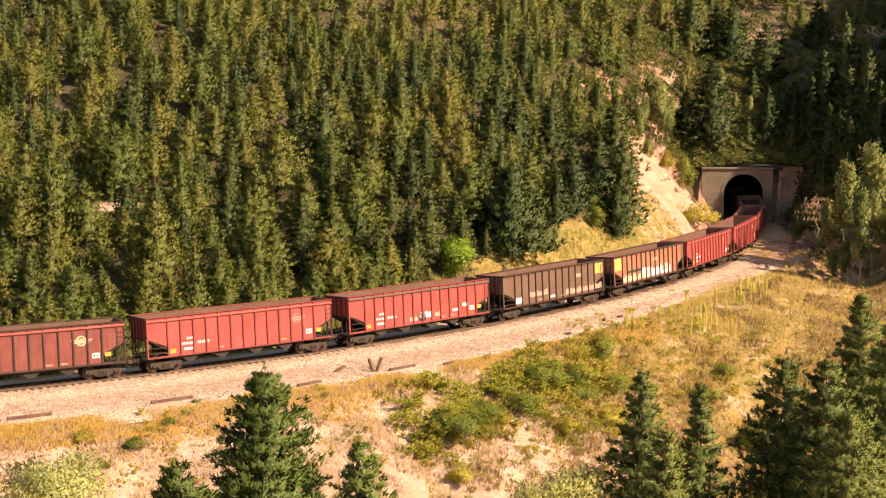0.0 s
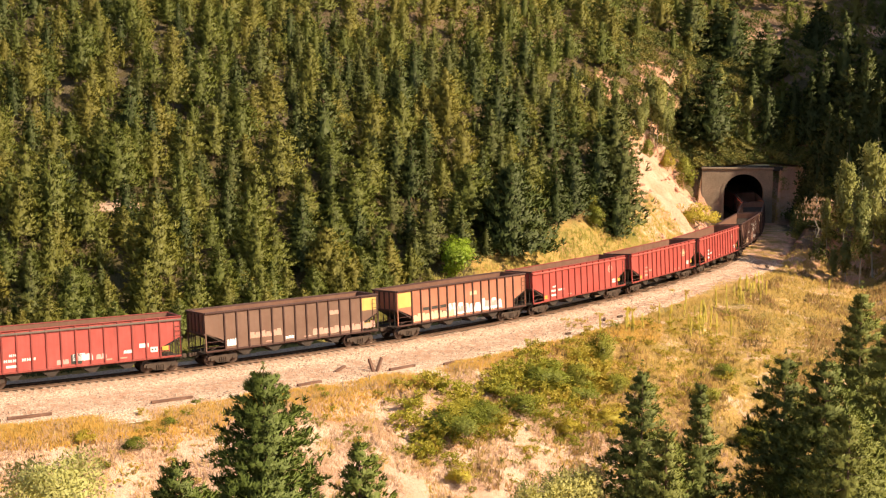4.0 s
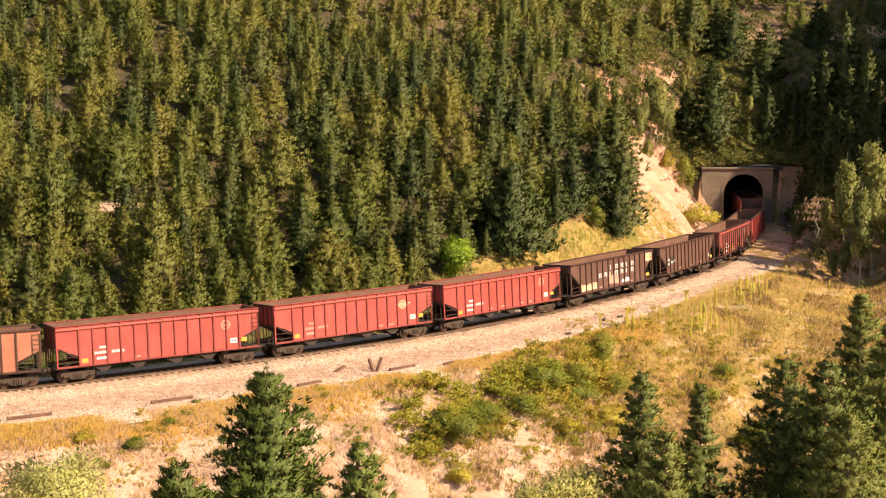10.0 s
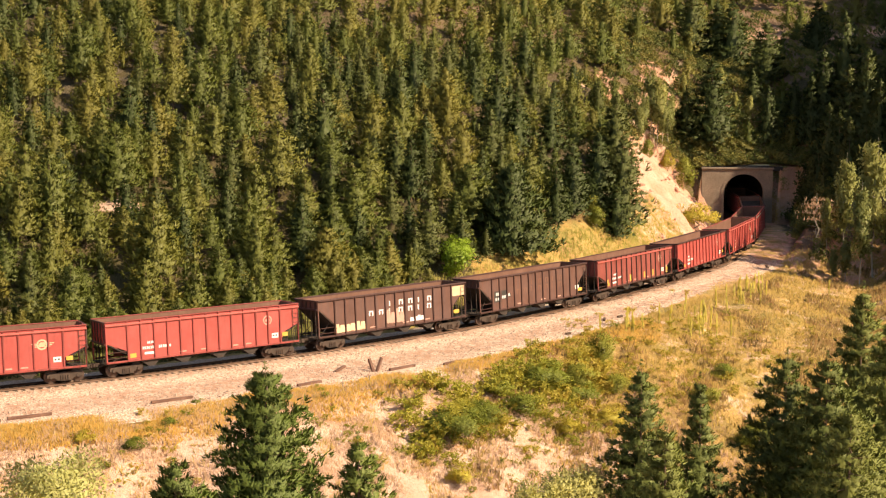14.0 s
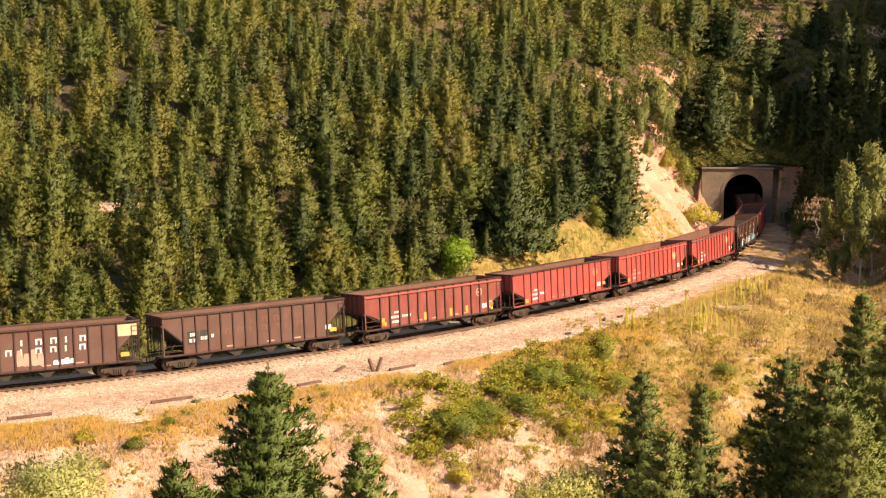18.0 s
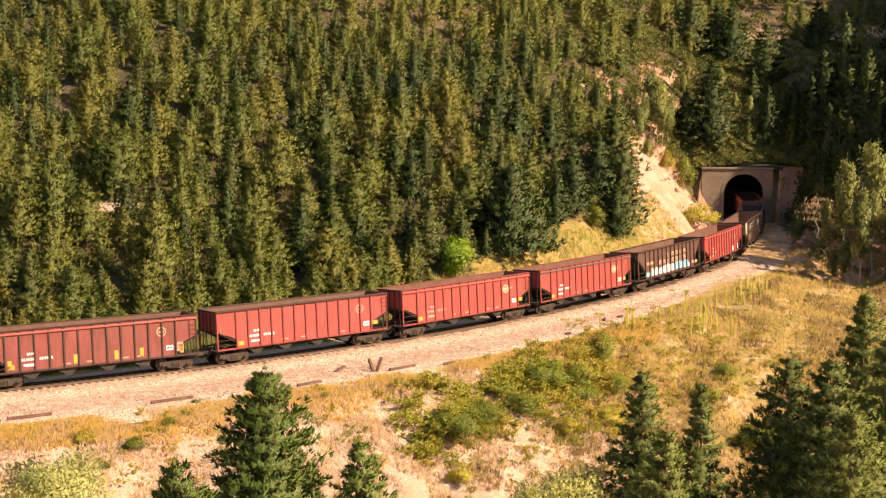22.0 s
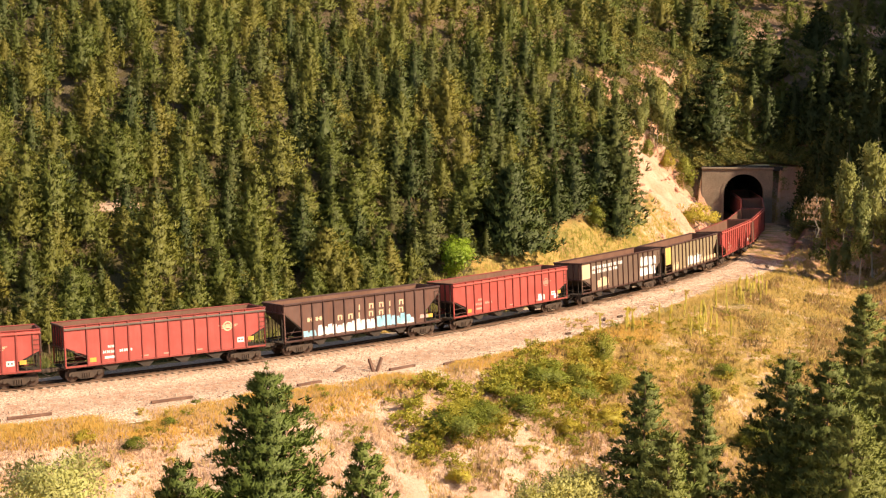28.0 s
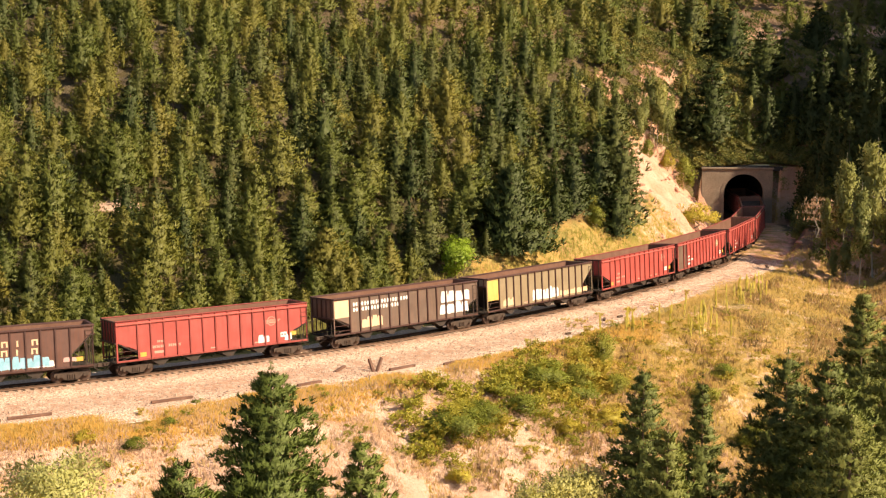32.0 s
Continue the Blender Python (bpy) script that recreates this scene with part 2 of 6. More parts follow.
def prism(bm, pts, y0, y1):
    """An outline in x and z, drawn out along y."""
    a = [bm.verts.new((x, y0, z)) for x, z in pts]
    b = [bm.verts.new((x, y1, z)) for x, z in pts]
    n = len(pts)
    bm.faces.new(a)
    bm.faces.new(b[::-1])
    for i in range(n):
        bm.faces.new((a[i], b[i], b[(i + 1) % n], a[(i + 1) % n]))
    bmesh.ops.recalc_face_normals(bm, faces=bm.faces[:])
    return bm


def bar(bm, p, q, r, seg=6, r2=None):
    p, q = Vector(p), Vector(q)
    m = Matrix.Translation((p + q) / 2) @ (q - p).to_track_quat("Z", "Y").to_matrix().to_4x4()
    bmesh.ops.create_cone(bm, cap_ends=True, segments=seg, radius1=r, radius2=r if r2 is None else r2, depth=(q - p).length, matrix=m)
    return bm


def thing(name, at, label, category, group=""):
    root = new(name)
    root.empty_display_size = 0.3
    root.matrix_basis = at
    return tagged(root, label, category, group)


# ------------------------------------------------------------------ the line of the track
S_KNOT = np.linspace(-40, 150, 8)
BEND = np.array([0.0085, 0.0082, 0.0078, 0.0075, 0.0060, 0.0075, 0.0068, 0.0069])
S = np.arange(-320, 421, 1.0)
bend = np.where((S < -45) | (S > 152), 0.0, np.interp(S, S_KNOT, BEND))
HEAD = np.concatenate([[0], np.cumsum((bend[1:] + bend[:-1]) / 2)])
HEAD += 0.0819 - HEAD[280]
mid_head = (HEAD[1:] + HEAD[:-1]) / 2
TX = np.concatenate([[0], np.cumsum(np.cos(mid_head))])
TY = np.concatenate([[0], np.cumsum(np.sin(mid_head))])
TX += -35.8652 - TX[320]
TY += 84.0725 - TY[320]
GRADE, CANT = 0.0062, 0.052
PORTAL = 143.0


def on_track(s, d=0.0, z=0.0):
    """A place s metres along the track, d metres to its right (the camera's side), z above the rails."""
    h = np.interp(s, S, HEAD)
    return Vector((np.interp(s, S, TX) + d * np.sin(h), np.interp(s, S, TY) - d * np.cos(h), z + GRADE * s))


def heading(s):
    return float(np.interp(s, S, HEAD))


def track_sd(x, y):
    """For arrays of places: metres along the track and metres to its right."""
    x, y = np.asarray(x, float), np.asarray(y, float)
    if x.size < 400:
        dx, dy = x[..., None] - TX[::2], y[..., None] - TY[::2]
        q = dx * dx + dy * dy
        i = q.argmin(-1)
        ex, ey = np.take_along_axis(dx, i[..., None], -1)[..., 0], np.take_along_axis(dy, i[..., None], -1)[..., 0]
        hh = HEAD[::2][i]
        side = ex * np.sin(hh) - ey * np.cos(hh)
        return S[::2][i] + ex * np.cos(hh) + ey * np.sin(hh), np.sign(side) * np.sqrt(ex * ex + ey * ey)
    bs, bd, best = np.zeros_like(x), np.zeros_like(x), np.full_like(x, 1e18)
    for i in range(0, len(S), 2):
        dx, dy = x - TX[i], y - TY[i]
        q = dx * dx + dy * dy
        m = q < best
        best[m], bs[m] = q[m], S[i] + (dx * math.cos(HEAD[i]) + dy * math.sin(HEAD[i]))[m]
        bd[m] = (dx * math.sin(HEAD[i]) - dy * math.cos(HEAD[i]))[m]
    return bs, np.where(np.abs(bd) < 1e-9, 0, np.sign(bd)) * np.sqrt(np.maximum(best - 0, 0))


# ------------------------------------------------------------------ the lie of the land
def step(v, a, b):
    t = np.clip((v - a) / (b - a), 0, 1)
    return t * t * (3 - 2 * t)


def waves(x, y, size, seed):
    """Smooth uneven ground, about -1 to 1, with features of that size."""
    rng = np.random.RandomState(seed)
    out = np.zeros_like(x)
    for k in range(7):
        a = rng.rand() * 6.283
        f = 6.283 / (size * (0.6 + 1.2 * rng.rand()))
        out += np.sin((x * math.cos(a) + y * math.sin(a)) * f + rng.rand() * 6.283)
    return out / 3.2


# how far off the track lies in each direction, up to where the cutting begins
TRACK_AZ, TRACK_R = (TX / np.maximum(TY, 1))[275:407], np.hypot(TX, TY)[275:407]


def land(x, y, detail=True):
    """Height of the ground."""
    x, y = np.asarray(x, float), np.asarray(y, float)
    s, d = track_sd(x, y)
    rail = GRADE * np.clip(s, -60, 160)
    r = np.hypot(x, y)
    # camera's side: gravel bench, crest, slope into the gully, then the hill the camera stands on
    crest = np.interp(s, [-20, 5, 18, 28, 40, 50, 75], [13.5, 13.5, 13.0, 10.5, 10.5, 9.0, 7.0])
    fall = np.interp(s, [20, 42, 58, 75], [0.52, 0.48, 0.26, 0.135])
    out = np.maximum(d - crest, 0)
    near = rail - 0.45 - 0.03 * np.maximum(d - 4, 0) - fall * (np.sqrt(out * out + 1.0) - 1.0)
    near = np.maximum(near, -9.5)
    bank = 17.2 - 0.44 * np.hypot(np.maximum(np.abs(x) - 30, 0), np.maximum(y, -40) + 0)
    near = np.where(y < 75, np.maximum(near, np.minimum(bank, 17.5)), near)
    near = near + step(s, 98, 122) * step(d, 5, 7) * np.minimum(np.maximum(d - 5.5, 0) * 1.15, 11 + 0.35 * np.maximum(d - 15, 0))
    # ground raised past the right edge of view, part of the added shade
    beside = x - 0.338 * y
    near = near + step(y, 96, 130) * (0.45 * np.clip(beside + 2, 0, 30) + 5 * step(beside, 1, 16))
    # far side: flat strip, then forest floor that climbs
    climb = r - np.interp(x / np.maximum(y, 1), TRACK_AZ, TRACK_R)
    hill = np.interp(climb, [0, 6, 12, 30, 60, 100, 160, 300, 700, 1200, 3000], [0, 0, 1.0, 7.0, 17.0, 30.5, 52, 101, 250, 420, 820])
    bank2 = step(s, 42, 62) * (1 - step(s, 100, 115)) * step(-d, 4.5, 12) * 1.8
    far = rail - 0.55 + hill + bank2 + step(-d, 8, 30) * 0.6
    # spur that the tunnel goes through
    axis = x - 0.21 * y - 4.5
    ridge = 9.4 + 0.36 * np.maximum(y - 197, -30) + np.where(axis > 0, 0.22 * np.minimum(axis, 60), 0.62 * np.minimum(axis + 6, 0))
    ridge = np.where(y > 150, ridge, ridge - (150 - y) * 0.9)
    k = 2.0
    big = np.maximum(far, ridge) + 0.25 * k * np.maximum(0, 1 - np.abs(far - ridge) / (2 * k))
    brow = np.interp(s, [88, 96, 106, 118, 132, 143, 176], [0, 2.2, 5.5, 9.0, 10.6, 10.4, 8.0])
    shoulder = rail + brow - 0.55 * np.maximum(-d - 7.5 - brow / 1.05, 0)
    big = np.where((d < 0) & (s > 88) & (s < 176), np.maximum(big, shoulder), big)
    side = step(s, 84, 104)
    far = far * (1 - side) + big * side
    z = np.where(d > 0, near, far)
    z = np.where((s > PORTAL + 0.5) | (y > 205), np.maximum(big, 9.5 * step(s, PORTAL + 0.3, PORTAL + 1.3) + rail * 0), z)
    over = 9.0 + np.maximum(s - PORTAL - 2.4, 0) * 0.8 + np.maximum(np.abs(d + 1) - 8, 0) * 0.9
    z = np.where((s > PORTAL + 0.5) & (s < PORTAL + 25) & (np.abs(d) < 30), np.minimum(z, over), z)
    # the cut in front of the tunnel
    cut = rail - 0.45 + np.maximum(np.abs(d) - 4.6, 0) * np.where(d < 0, 1.05, 1.2)
    z = np.where((s > 60) & (s <= PORTAL + 0.5) & (np.abs(d) < 60), np.minimum(z, cut), z)
    # unseen steep hill on the right, added to keep the sun off the tunnel mouth
    shade_hill = step(y, 150, 172) * (14 + 0.12 * np.clip(y - 170, 0, 150) + 1.3 * np.clip(beside - 6, 0, 64) + 0.3 * np.maximum(beside - 70, 0))
    z = np.where(beside > 7, np.maximum(z, shade_hill), z)
    if detail:
        rocky = step(s, 92, 102) * (s < PORTAL + 0.5) * step(np.abs(d), 5.5, 8) * (np.abs(d) < 24)
        z = z + rocky * (0.75 * waves(x, y, 4.0, 41) + 0.45 * np.abs(waves(x, y, 1.8, 42)))
        rough = step(np.abs(d), 6, 14) * (1 - 0.75 * step(r, 300, 500))
        z = z + rough * (0.35 * waves(x, y, 9, 3) + 0.12 * waves(x, y, 3.1, 5)) + step(r, 125, 200) * 1.3 * waves(x, y, 34, 8) + step(np.abs(d), 9, 13) * 0.05 * waves(x, y, 1.4, 9)
    return z


def axis_lines(lo, hi, fine, far_lo, far_hi):
    mid = np.arange(lo, hi + 1e-6, fine)
    up, dn, g = [], [], fine
    v = hi
    while v < far_hi:
        g = min(g * 1.12, 60)
        v += g
        up.append(v)
    v, g = lo, fine
    while v > far_lo:
        g = min(g * 1.12, 60)
        v -= g
        dn.append(v)
    return np.array(dn[::-1] + list(mid) + up)


gx, gy = axis_lines(-46, 72, 0.75, -2600, 2600), axis_lines(66, 212, 0.75, -900, 3200)
GX, GY = np.meshgrid(gx, gy)
px, py = GX.ravel(), GY.ravel()
pz = land(px, py)
nx, ny = len(gx), len(gy)
i0 = (np.arange(ny - 1)[:, None] * nx + np.arange(nx - 1)[None, :]).ravel()
quads = np.stack([i0, i0 + 1, i0 + nx + 1, i0 + nx], 1)
ts, td = track_sd(px, py)
# the mouth of the tunnel stays open
mouth = (ts > PORTAL - 0.3) & (ts < PORTAL + 1.9) & (np.abs(td + 1.0) < 3.9) & (pz < 8.6)
quads = quads[~mouth[quads].any(1)]
ground = mesh_np("ground", np.stack([px, py, pz], 1), quads, M["ground"], smooth=True)
tagged(ground, "dry grass slopes with bare pinkish soil and forest floor", "ground", kind="structure")

# which cover lies where: red bare soil, green fresh grass, blue needle duff, also used as shade
pr = np.hypot(px, py)
crest_d = np.interp(ts, [-20, 5, 18, 28, 40, 50, 75], [13.5, 13.5, 13.0, 10.5, 10.5, 9.0, 7.0])
soil = step(td, crest_d - 2.5, crest_d + 1.0) * (1 - step(ts, 38, 50)) * 0.72
soil = np.maximum(soil, (1 - step(ts, 44, 62)) * step(td, 3, 4) * (1 - step(td, 7.5, 9)) * 0.9)
soil = np.maximum(soil, step(ts, 99, 106) * step(-td, 4.2, 5.2) * (1 - step(-td, 15, 19)) * (pz < 12.5) * 0.95)
soil = np.maximum(soil, step(ts, 100, 112) * step(td, 4.2, 5.5) * (1 - step(td, 14, 24)) * 0.9)
soil = np.maximum(soil, 0.36 * step(ts, 42, 55) * (td > 8))
green = np.clip(0.2 + 0.35 * step(ts, 40, 60) * (td > 0) + 0.6 * (td < 0), 0, 1)
litter_shade = step(-td, np.where(ts < 58, 7.0, 10.5), np.where(ts < 58, 9.5, 13.0)) * 0.9
litter_shade = np.where((ts > 100) & (ts < PORTAL + 2) & (-td < 18) & (td < 0), 0.0, litter_shade)
litter_shade = np.where(ts >= PORTAL + 2, 0.8, litter_shade)
redness = np.where(ts > 92, 1.0, 0.2)
# right of the tunnel the duff darkens red soil, deepening the shade there
litter_shade = np.where((ts > 108) & (td > 5.5), 0.75, litter_shade)
litter_shade = np.where((ts > 122) & (td > 4.0) & (ts < PORTAL + 6), 0.92, litter_shade)
over_mouth = (ts > PORTAL + 0.2) & (ts < PORTAL + 16) & (np.abs(td) < 16)
soil, green, litter_shade = np.where(over_mouth, 0.0, soil), np.where(over_mouth, 1.0, green), np.where(over_mouth, np.where(td > 2.5, 0.95, 0.7), litter_shade)
patches = waves(px, py, 45, 21)
litter_shade = np.where(pr > 150, np.clip(litter_shade - 0.5 * step(patches, 1.0, 1.3), 0, 1), litter_shade)
soil = np.where(pr > 150, np.maximum(soil, 0.5), soil)
BARE = [(-37.1, 123.9, 0.8, 0.8), (-31.3, 125.4, 2.2, 0.9), (-52.6, 184.5, 1.6, 0.9), (25.0, 200.8, 1.6, 1.5), (21.6, 189.8, 1.4, 1.5), (71.4, 227.7, 4.5, 4.0), (56.1, 239.3, 4.0, 2.5)]
open_strip = np.zeros(len(px), bool)
for bx, by, bw, bd in BARE:
    open_strip |= ((px - bx) / (bw + 0.5)) ** 2 + ((py - by) / (bd + 0.5)) ** 2 < 1
open_strip |= (px / np.maximum(py, 1) > 0.150) & (px / np.maximum(py, 1) < 0.178) & (py > 188) & (py < 214)
soil, litter_shade = np.where(open_strip, 0.9, soil), np.where(open_strip, 0.0, litter_shade)
col = ground.data.attributes.new("cover", "FLOAT_COLOR", "POINT")
col.data.foreach_set("color", np.stack([soil, green, litter_shade, redness], 1).astype(np.float32).ravel())

# ------------------------------------------------------------------ ballast, ties and rails
def ribbon(name, s0, s1, profile, material, ds=1.0, lip=0.0, seed=1):
    """A strip along the track; profile: (metres to the right, height)."""
    ss = np.arange(s0, s1 + 1e-6, ds)
    n, k = len(ss), len(profile)
    rng = np.random.RandomState(seed)
    v = []
    for s in ss:
        for j, (d, z) in enumerate(profile):
            e = lip if 0 < j < k - 1 else 0
            w = np.interp(s, [38, 72], [2.2, 1.0]) if name == "ballast" else 1.0
            d = 2.9 + (d - 2.9) * w if d > 2.9 else d
            v.append(on_track(s, d + (rng.rand() - 0.5) * e * 4, z + (rng.rand() - 0.5) * e))
    f = [(i * k + j, (i + 1) * k + j, (i + 1) * k + j + 1, i * k + j + 1) for i in range(n - 1) for j in range(k - 1)]
    stain = np.tile([1.0 if 3.3 < d < 4.8 or -1.0 < d < 1.9 else 0.0 for d, z in profile], n)
    return mesh_np(name, [tuple(a) for a in v], f, material, None, stain)


BED = [(-5.6, -0.75), (-4.0, -0.50), (-2.9, -0.42), (-1.7, -0.19 - 0.075), (-0.8, -0.23), (0, -0.19), (0.8, -0.14), (1.8, -0.10), (2.9, -0.30), (3.6, -0.38), (4.6, -0.42), (5.6, -0.50), (6.6, -0.75)]
bed = ribbon("ballast", -130, 300, BED, M["ballast"], 0.6, 0.05)
tagged(bed, "bright pinkish crushed-stone ballast bed under the railway track", "ballast", kind="structure")
def on_cant(s, d, z):
    """A place beside the canted track: the camera's side of it is raised."""
    return on_track(s, d - z * CANT, z + d * CANT)


track = tagged(new("railway_track"), "rusty steel rails on dark timber ties in pinkish ballast", "railway track", kind="structure")
for side in (0.755, -0.755):
    ss = np.arange(-130, 300.1, 1.5)
    shape = [(-0.075, -0.17), (0.075, -0.17), (0.075, -0.145), (0.018, -0.12), (0.018, -0.045), (0.037, -0.03), (0.037, 0.0), (-0.037, 0.0), (-0.037, -0.03), (-0.018, -0.045), (-0.018, -0.12), (-0.075, -0.145)]
    k = len(shape)
    vv = [tuple(on_cant(s, side + a, b)) for s in ss for a, b in shape]
    ff = [(i * k + j, (i + 1) * k + j, (i + 1) * k + (j + 1) % k, i * k + (j + 1) % k) for i in range(len(ss) - 1) for j in range(k)]
    mesh_np("rail", vv, ff, M["steel"], track)

tie_bm = box(bmesh.new(), -0.115, 0.115, -1.32, 1.32, -0.34, -0.165, 0.012)
first_tie = None
rng = random.Random(4)
for i in range(300):
    s = -18 + i * 0.54
    if first_tie is None:
        first_tie = part("tie", tie_bm, M["tie"], track)
        ob = first_tie
    else:
        ob = new("tie", first_tie.data)
        ob.parent = track
    p = on_cant(s, rng.uniform(-0.05, 0.05), rng.uniform(-0.012, 0.008))
    ob.matrix_basis = Matrix.Translation(p) @ Euler((-CANT, 0, heading(s) + rng.uniform(-0.02, 0.02))).to_matrix().to_4x4()

# ------------------------------------------------------------------ the tunnel
PH = heading(PORTAL)
portal_m = Matrix.Translation(on_track(PORTAL, 0, 0)) @ Matrix.Rotation(PH - math.pi / 2, 4, "Z")
# in the portal's space x runs to the right, y into the hill
OPEN_L, OPEN_R, SPRING, CROWN = -3.85, 1.9, 4.4, 7.2


def arch(seg=14, l=OPEN_L, r=OPEN_R, spring=SPRING, crown=CROWN, foot=-1.0):
    c, a = (l + r) / 2, (r - l) / 2
    pts = [(l, foot)]
    for i in range(seg + 1):
        t = math.pi - math.pi * i / seg
        pts.append((c + a * math.cos(t), spring + (crown - spring) * math.sin(t)))
    return pts + [(r, foot)]


portal = thing("tunnel_portal", portal_m, "stained grey concrete portal wall with an arched tunnel mouth", "tunnel")
portal["kind"] = "structure"
TOP, WL, WR = 7.9, -7.1, 3.2
bm = bmesh.new()
inner = arch()
for y0, y1 in ((0.0, 1.7),):
    rim = [(WL, -1.0)] + [(WL + (WR - WL) * i / 14, TOP) for i in range(15)] + [(WR, -1.0)]
    fa, fb, oa, ob_ = [], [], [], []
    for (x, z), (u, w) in zip(inner, rim):
        fa.append(bm.verts.new((x, y0, z)))
        oa.append(bm.verts.new((u, y0, w)))
        fb.append(bm.verts.new((x, y1, z)))
        ob_.append(bm.verts.new((u, y1, w)))
    for i in range(len(inner) - 1):
        bm.faces.new((fa[i], fa[i + 1], oa[i + 1], oa[i]))
        bm.faces.new((fb[i], ob_[i], ob_[i + 1], fb[i + 1]))
        bm.faces.new((fa[i], fb[i], fb[i + 1], fa[i + 1]))
        bm.faces.new((oa[i], oa[i + 1], ob_[i + 1], ob_[i]))
bmesh.ops.recalc_face_normals(bm, faces=bm.faces[:])
part("portal_wall", bm, M["concrete"], portal)
part("coping", box(bmesh.new(), WL - 0.15, WR + 0.15, -0.22, 0.5, TOP, TOP + 0.28, 0.04), M["concrete"], portal, "pale concrete coping along the top of the wall")
# dark slab added to cover a hole in the ground sheet, where sky showed
part("backfill", box(bmesh.new(), WL, WR + 1.5, 0.52, 4.2, TOP - 0.25, TOP + 0.42, 0.1), M["bore"], portal, "dark slab added to close the gap in the ground behind the coping")
bm = bmesh.new()
ring = arch(14, OPEN_L, OPEN_R, SPRING, CROWN)
ring2 = arch(14, OPEN_L - 0.45, OPEN_R + 0.45, SPRING, CROWN + 0.42)
va = [bm.verts.new((x, -0.07, z)) for x, z in ring]
vb = [bm.verts.new((x, -0.07, z)) for x, z in ring2]
vc = [bm.verts.new((x, 0.02, z)) for x, z in ring2]
vd = [bm.verts.new((x, 0.02, z)) for x, z in ring]
for i in range(len(ring) - 1):
    bm.faces.new((va[i], va[i + 1], vb[i + 1], vb[i]))
    bm.faces.new((vb[i], vb[i + 1], vc[i + 1], vc[i]))
    bm.faces.new((vd[i], vd[i + 1], va[i + 1], va[i]))
bmesh.ops.recalc_face_normals(bm, faces=bm.faces[:])
part("arch_ring", bm, M["concrete"], portal)
# the bore follows the track to well inside the hill
ss = np.arange(PORTAL + 1.5, 416, 3.0)
ring = arch(12, OPEN_L - 0.1, OPEN_R + 0.6, SPRING, CROWN + 0.1)
vv = [tuple(on_track(s, a, b)) for s in ss for a, b in ring]
k = len(ring)
ff = [(i * k + j, i * k + (j + 1) % k, (i + 1) * k + (j + 1) % k, (i + 1) * k + j) for i in range(len(ss) - 1) for j in range(k)]
bore = mesh_np("tunnel_bore", vv, ff, M["bore"])
tagged(bore, "dark sooty rock lining of the railway tunnel", "tunnel", kind="structure")
bm = bmesh.new()
fv = [bm.verts.new(on_track(415, a, b)) for a, b in ring]
bm.faces.new(fv)
part("tunnel_end", bm, M["bore"], bore)
# ------------------------------------------------------------------ coal hopper cars
# in a car's space x runs along it (minus: the leading end), -y is the side that faces the camera, z = 0 on the rails
HALF, WIDE, TOPZ, SILL = 7.40, 1.47, 3.96, 1.08
POSTS = [-5.85 + i * 0.975 for i in range(13)]
ROLL = 7.0776


def side_outline(steep):
    """The side sheet: full height between the end posts, cut away below at both ends."""
    zc, zi = (3.45, 1.95) if steep else (2.50, 1.78)
    return [(-HALF, TOPZ - 0.02), (-HALF, zc), (-5.85, zi), (-5.85, SILL), (5.85, SILL), (5.85, zi), (HALF, zc), (HALF, TOPZ - 0.02)]


def bogie_at(car, x, first=None):
    if first is not None:
        b = copy_thing(first, Matrix.Translation((x, 0, 0)))
        b.parent = car
        return b
    b = new("bogie")
    b.empty_display_size = 0.2
    b.parent = car
    b.matrix_basis = Matrix.Translation((x, 0, 0))
    for sy in (-1, 1):
        shape = [(-1.18, 0.62), (-1.08, 0.70), (-0.55, 0.74), (0.55, 0.74), (1.08, 0.70), (1.18, 0.62), (1.18, 0.42), (0.70, 0.40), (0.42, 0.18), (-0.42, 0.18), (-0.70, 0.40), (-1.18, 0.42)]
        bm = prism(bmesh.new(), shape, sy * 0.93, sy * 1.10)
        for bx in (-0.89, 0.89):
            bar(bm, (bx, sy * 1.06, 0.48), (bx, sy * 1.18, 0.48), 0.13, 8)
        part("side_frame", bm, M["bogie"], b)
        bm = bmesh.new()
        for k in (-0.24, -0.08, 0.08, 0.24):
            bar(bm, (k, sy * 1.115, 0.26), (k, sy * 1.115, 0.56), 0.062, 8)
        part("spring_nest", bm, M["bogie"], b, "dusty coil springs in the side frame")
    part("bolster", box(bmesh.new(), -0.2, 0.2, -1.0, 1.0, 0.5, 0.78, 0.03), M["under"], b)
    for wx in (-0.89, 0.89):
        bm = bmesh.new()
        bar(bm, (0, -0.95, 0), (0, 0.95, 0), 0.075, 8)
        for sy in (-1, 1):
            bar(bm, (0, sy * 0.70, 0), (0, sy * 0.83, 0), 0.457, 20)
            bar(bm, (0, sy * 0.66, 0), (0, sy * 0.70, 0), 0.485, 20)
            bar(bm, (0, sy * 0.83, 0), (0, sy * 0.87, 0), 0.40, 14, 0.18) if sy > 0 else bar(bm, (0, -0.87, 0), (0, -0.83, 0), 0.18, 14, 0.40)
            for a in range(3):
                box(bm, -0.30, -0.18, sy * 0.86, sy * 0.845, -0.05, 0.05)
        w = part("wheelset", bm, M["wheel"], b)
        w.matrix_basis = Matrix.Translation((wx, 0, 0.457))
        spin = [(k / 15, Matrix.Translation((wx, 0, 0.457)) @ Matrix.Rotation(-ROLL * k / 15 / 0.457, 4, "Y")) for k in range(481)]
        walk(w, spin)
    return b


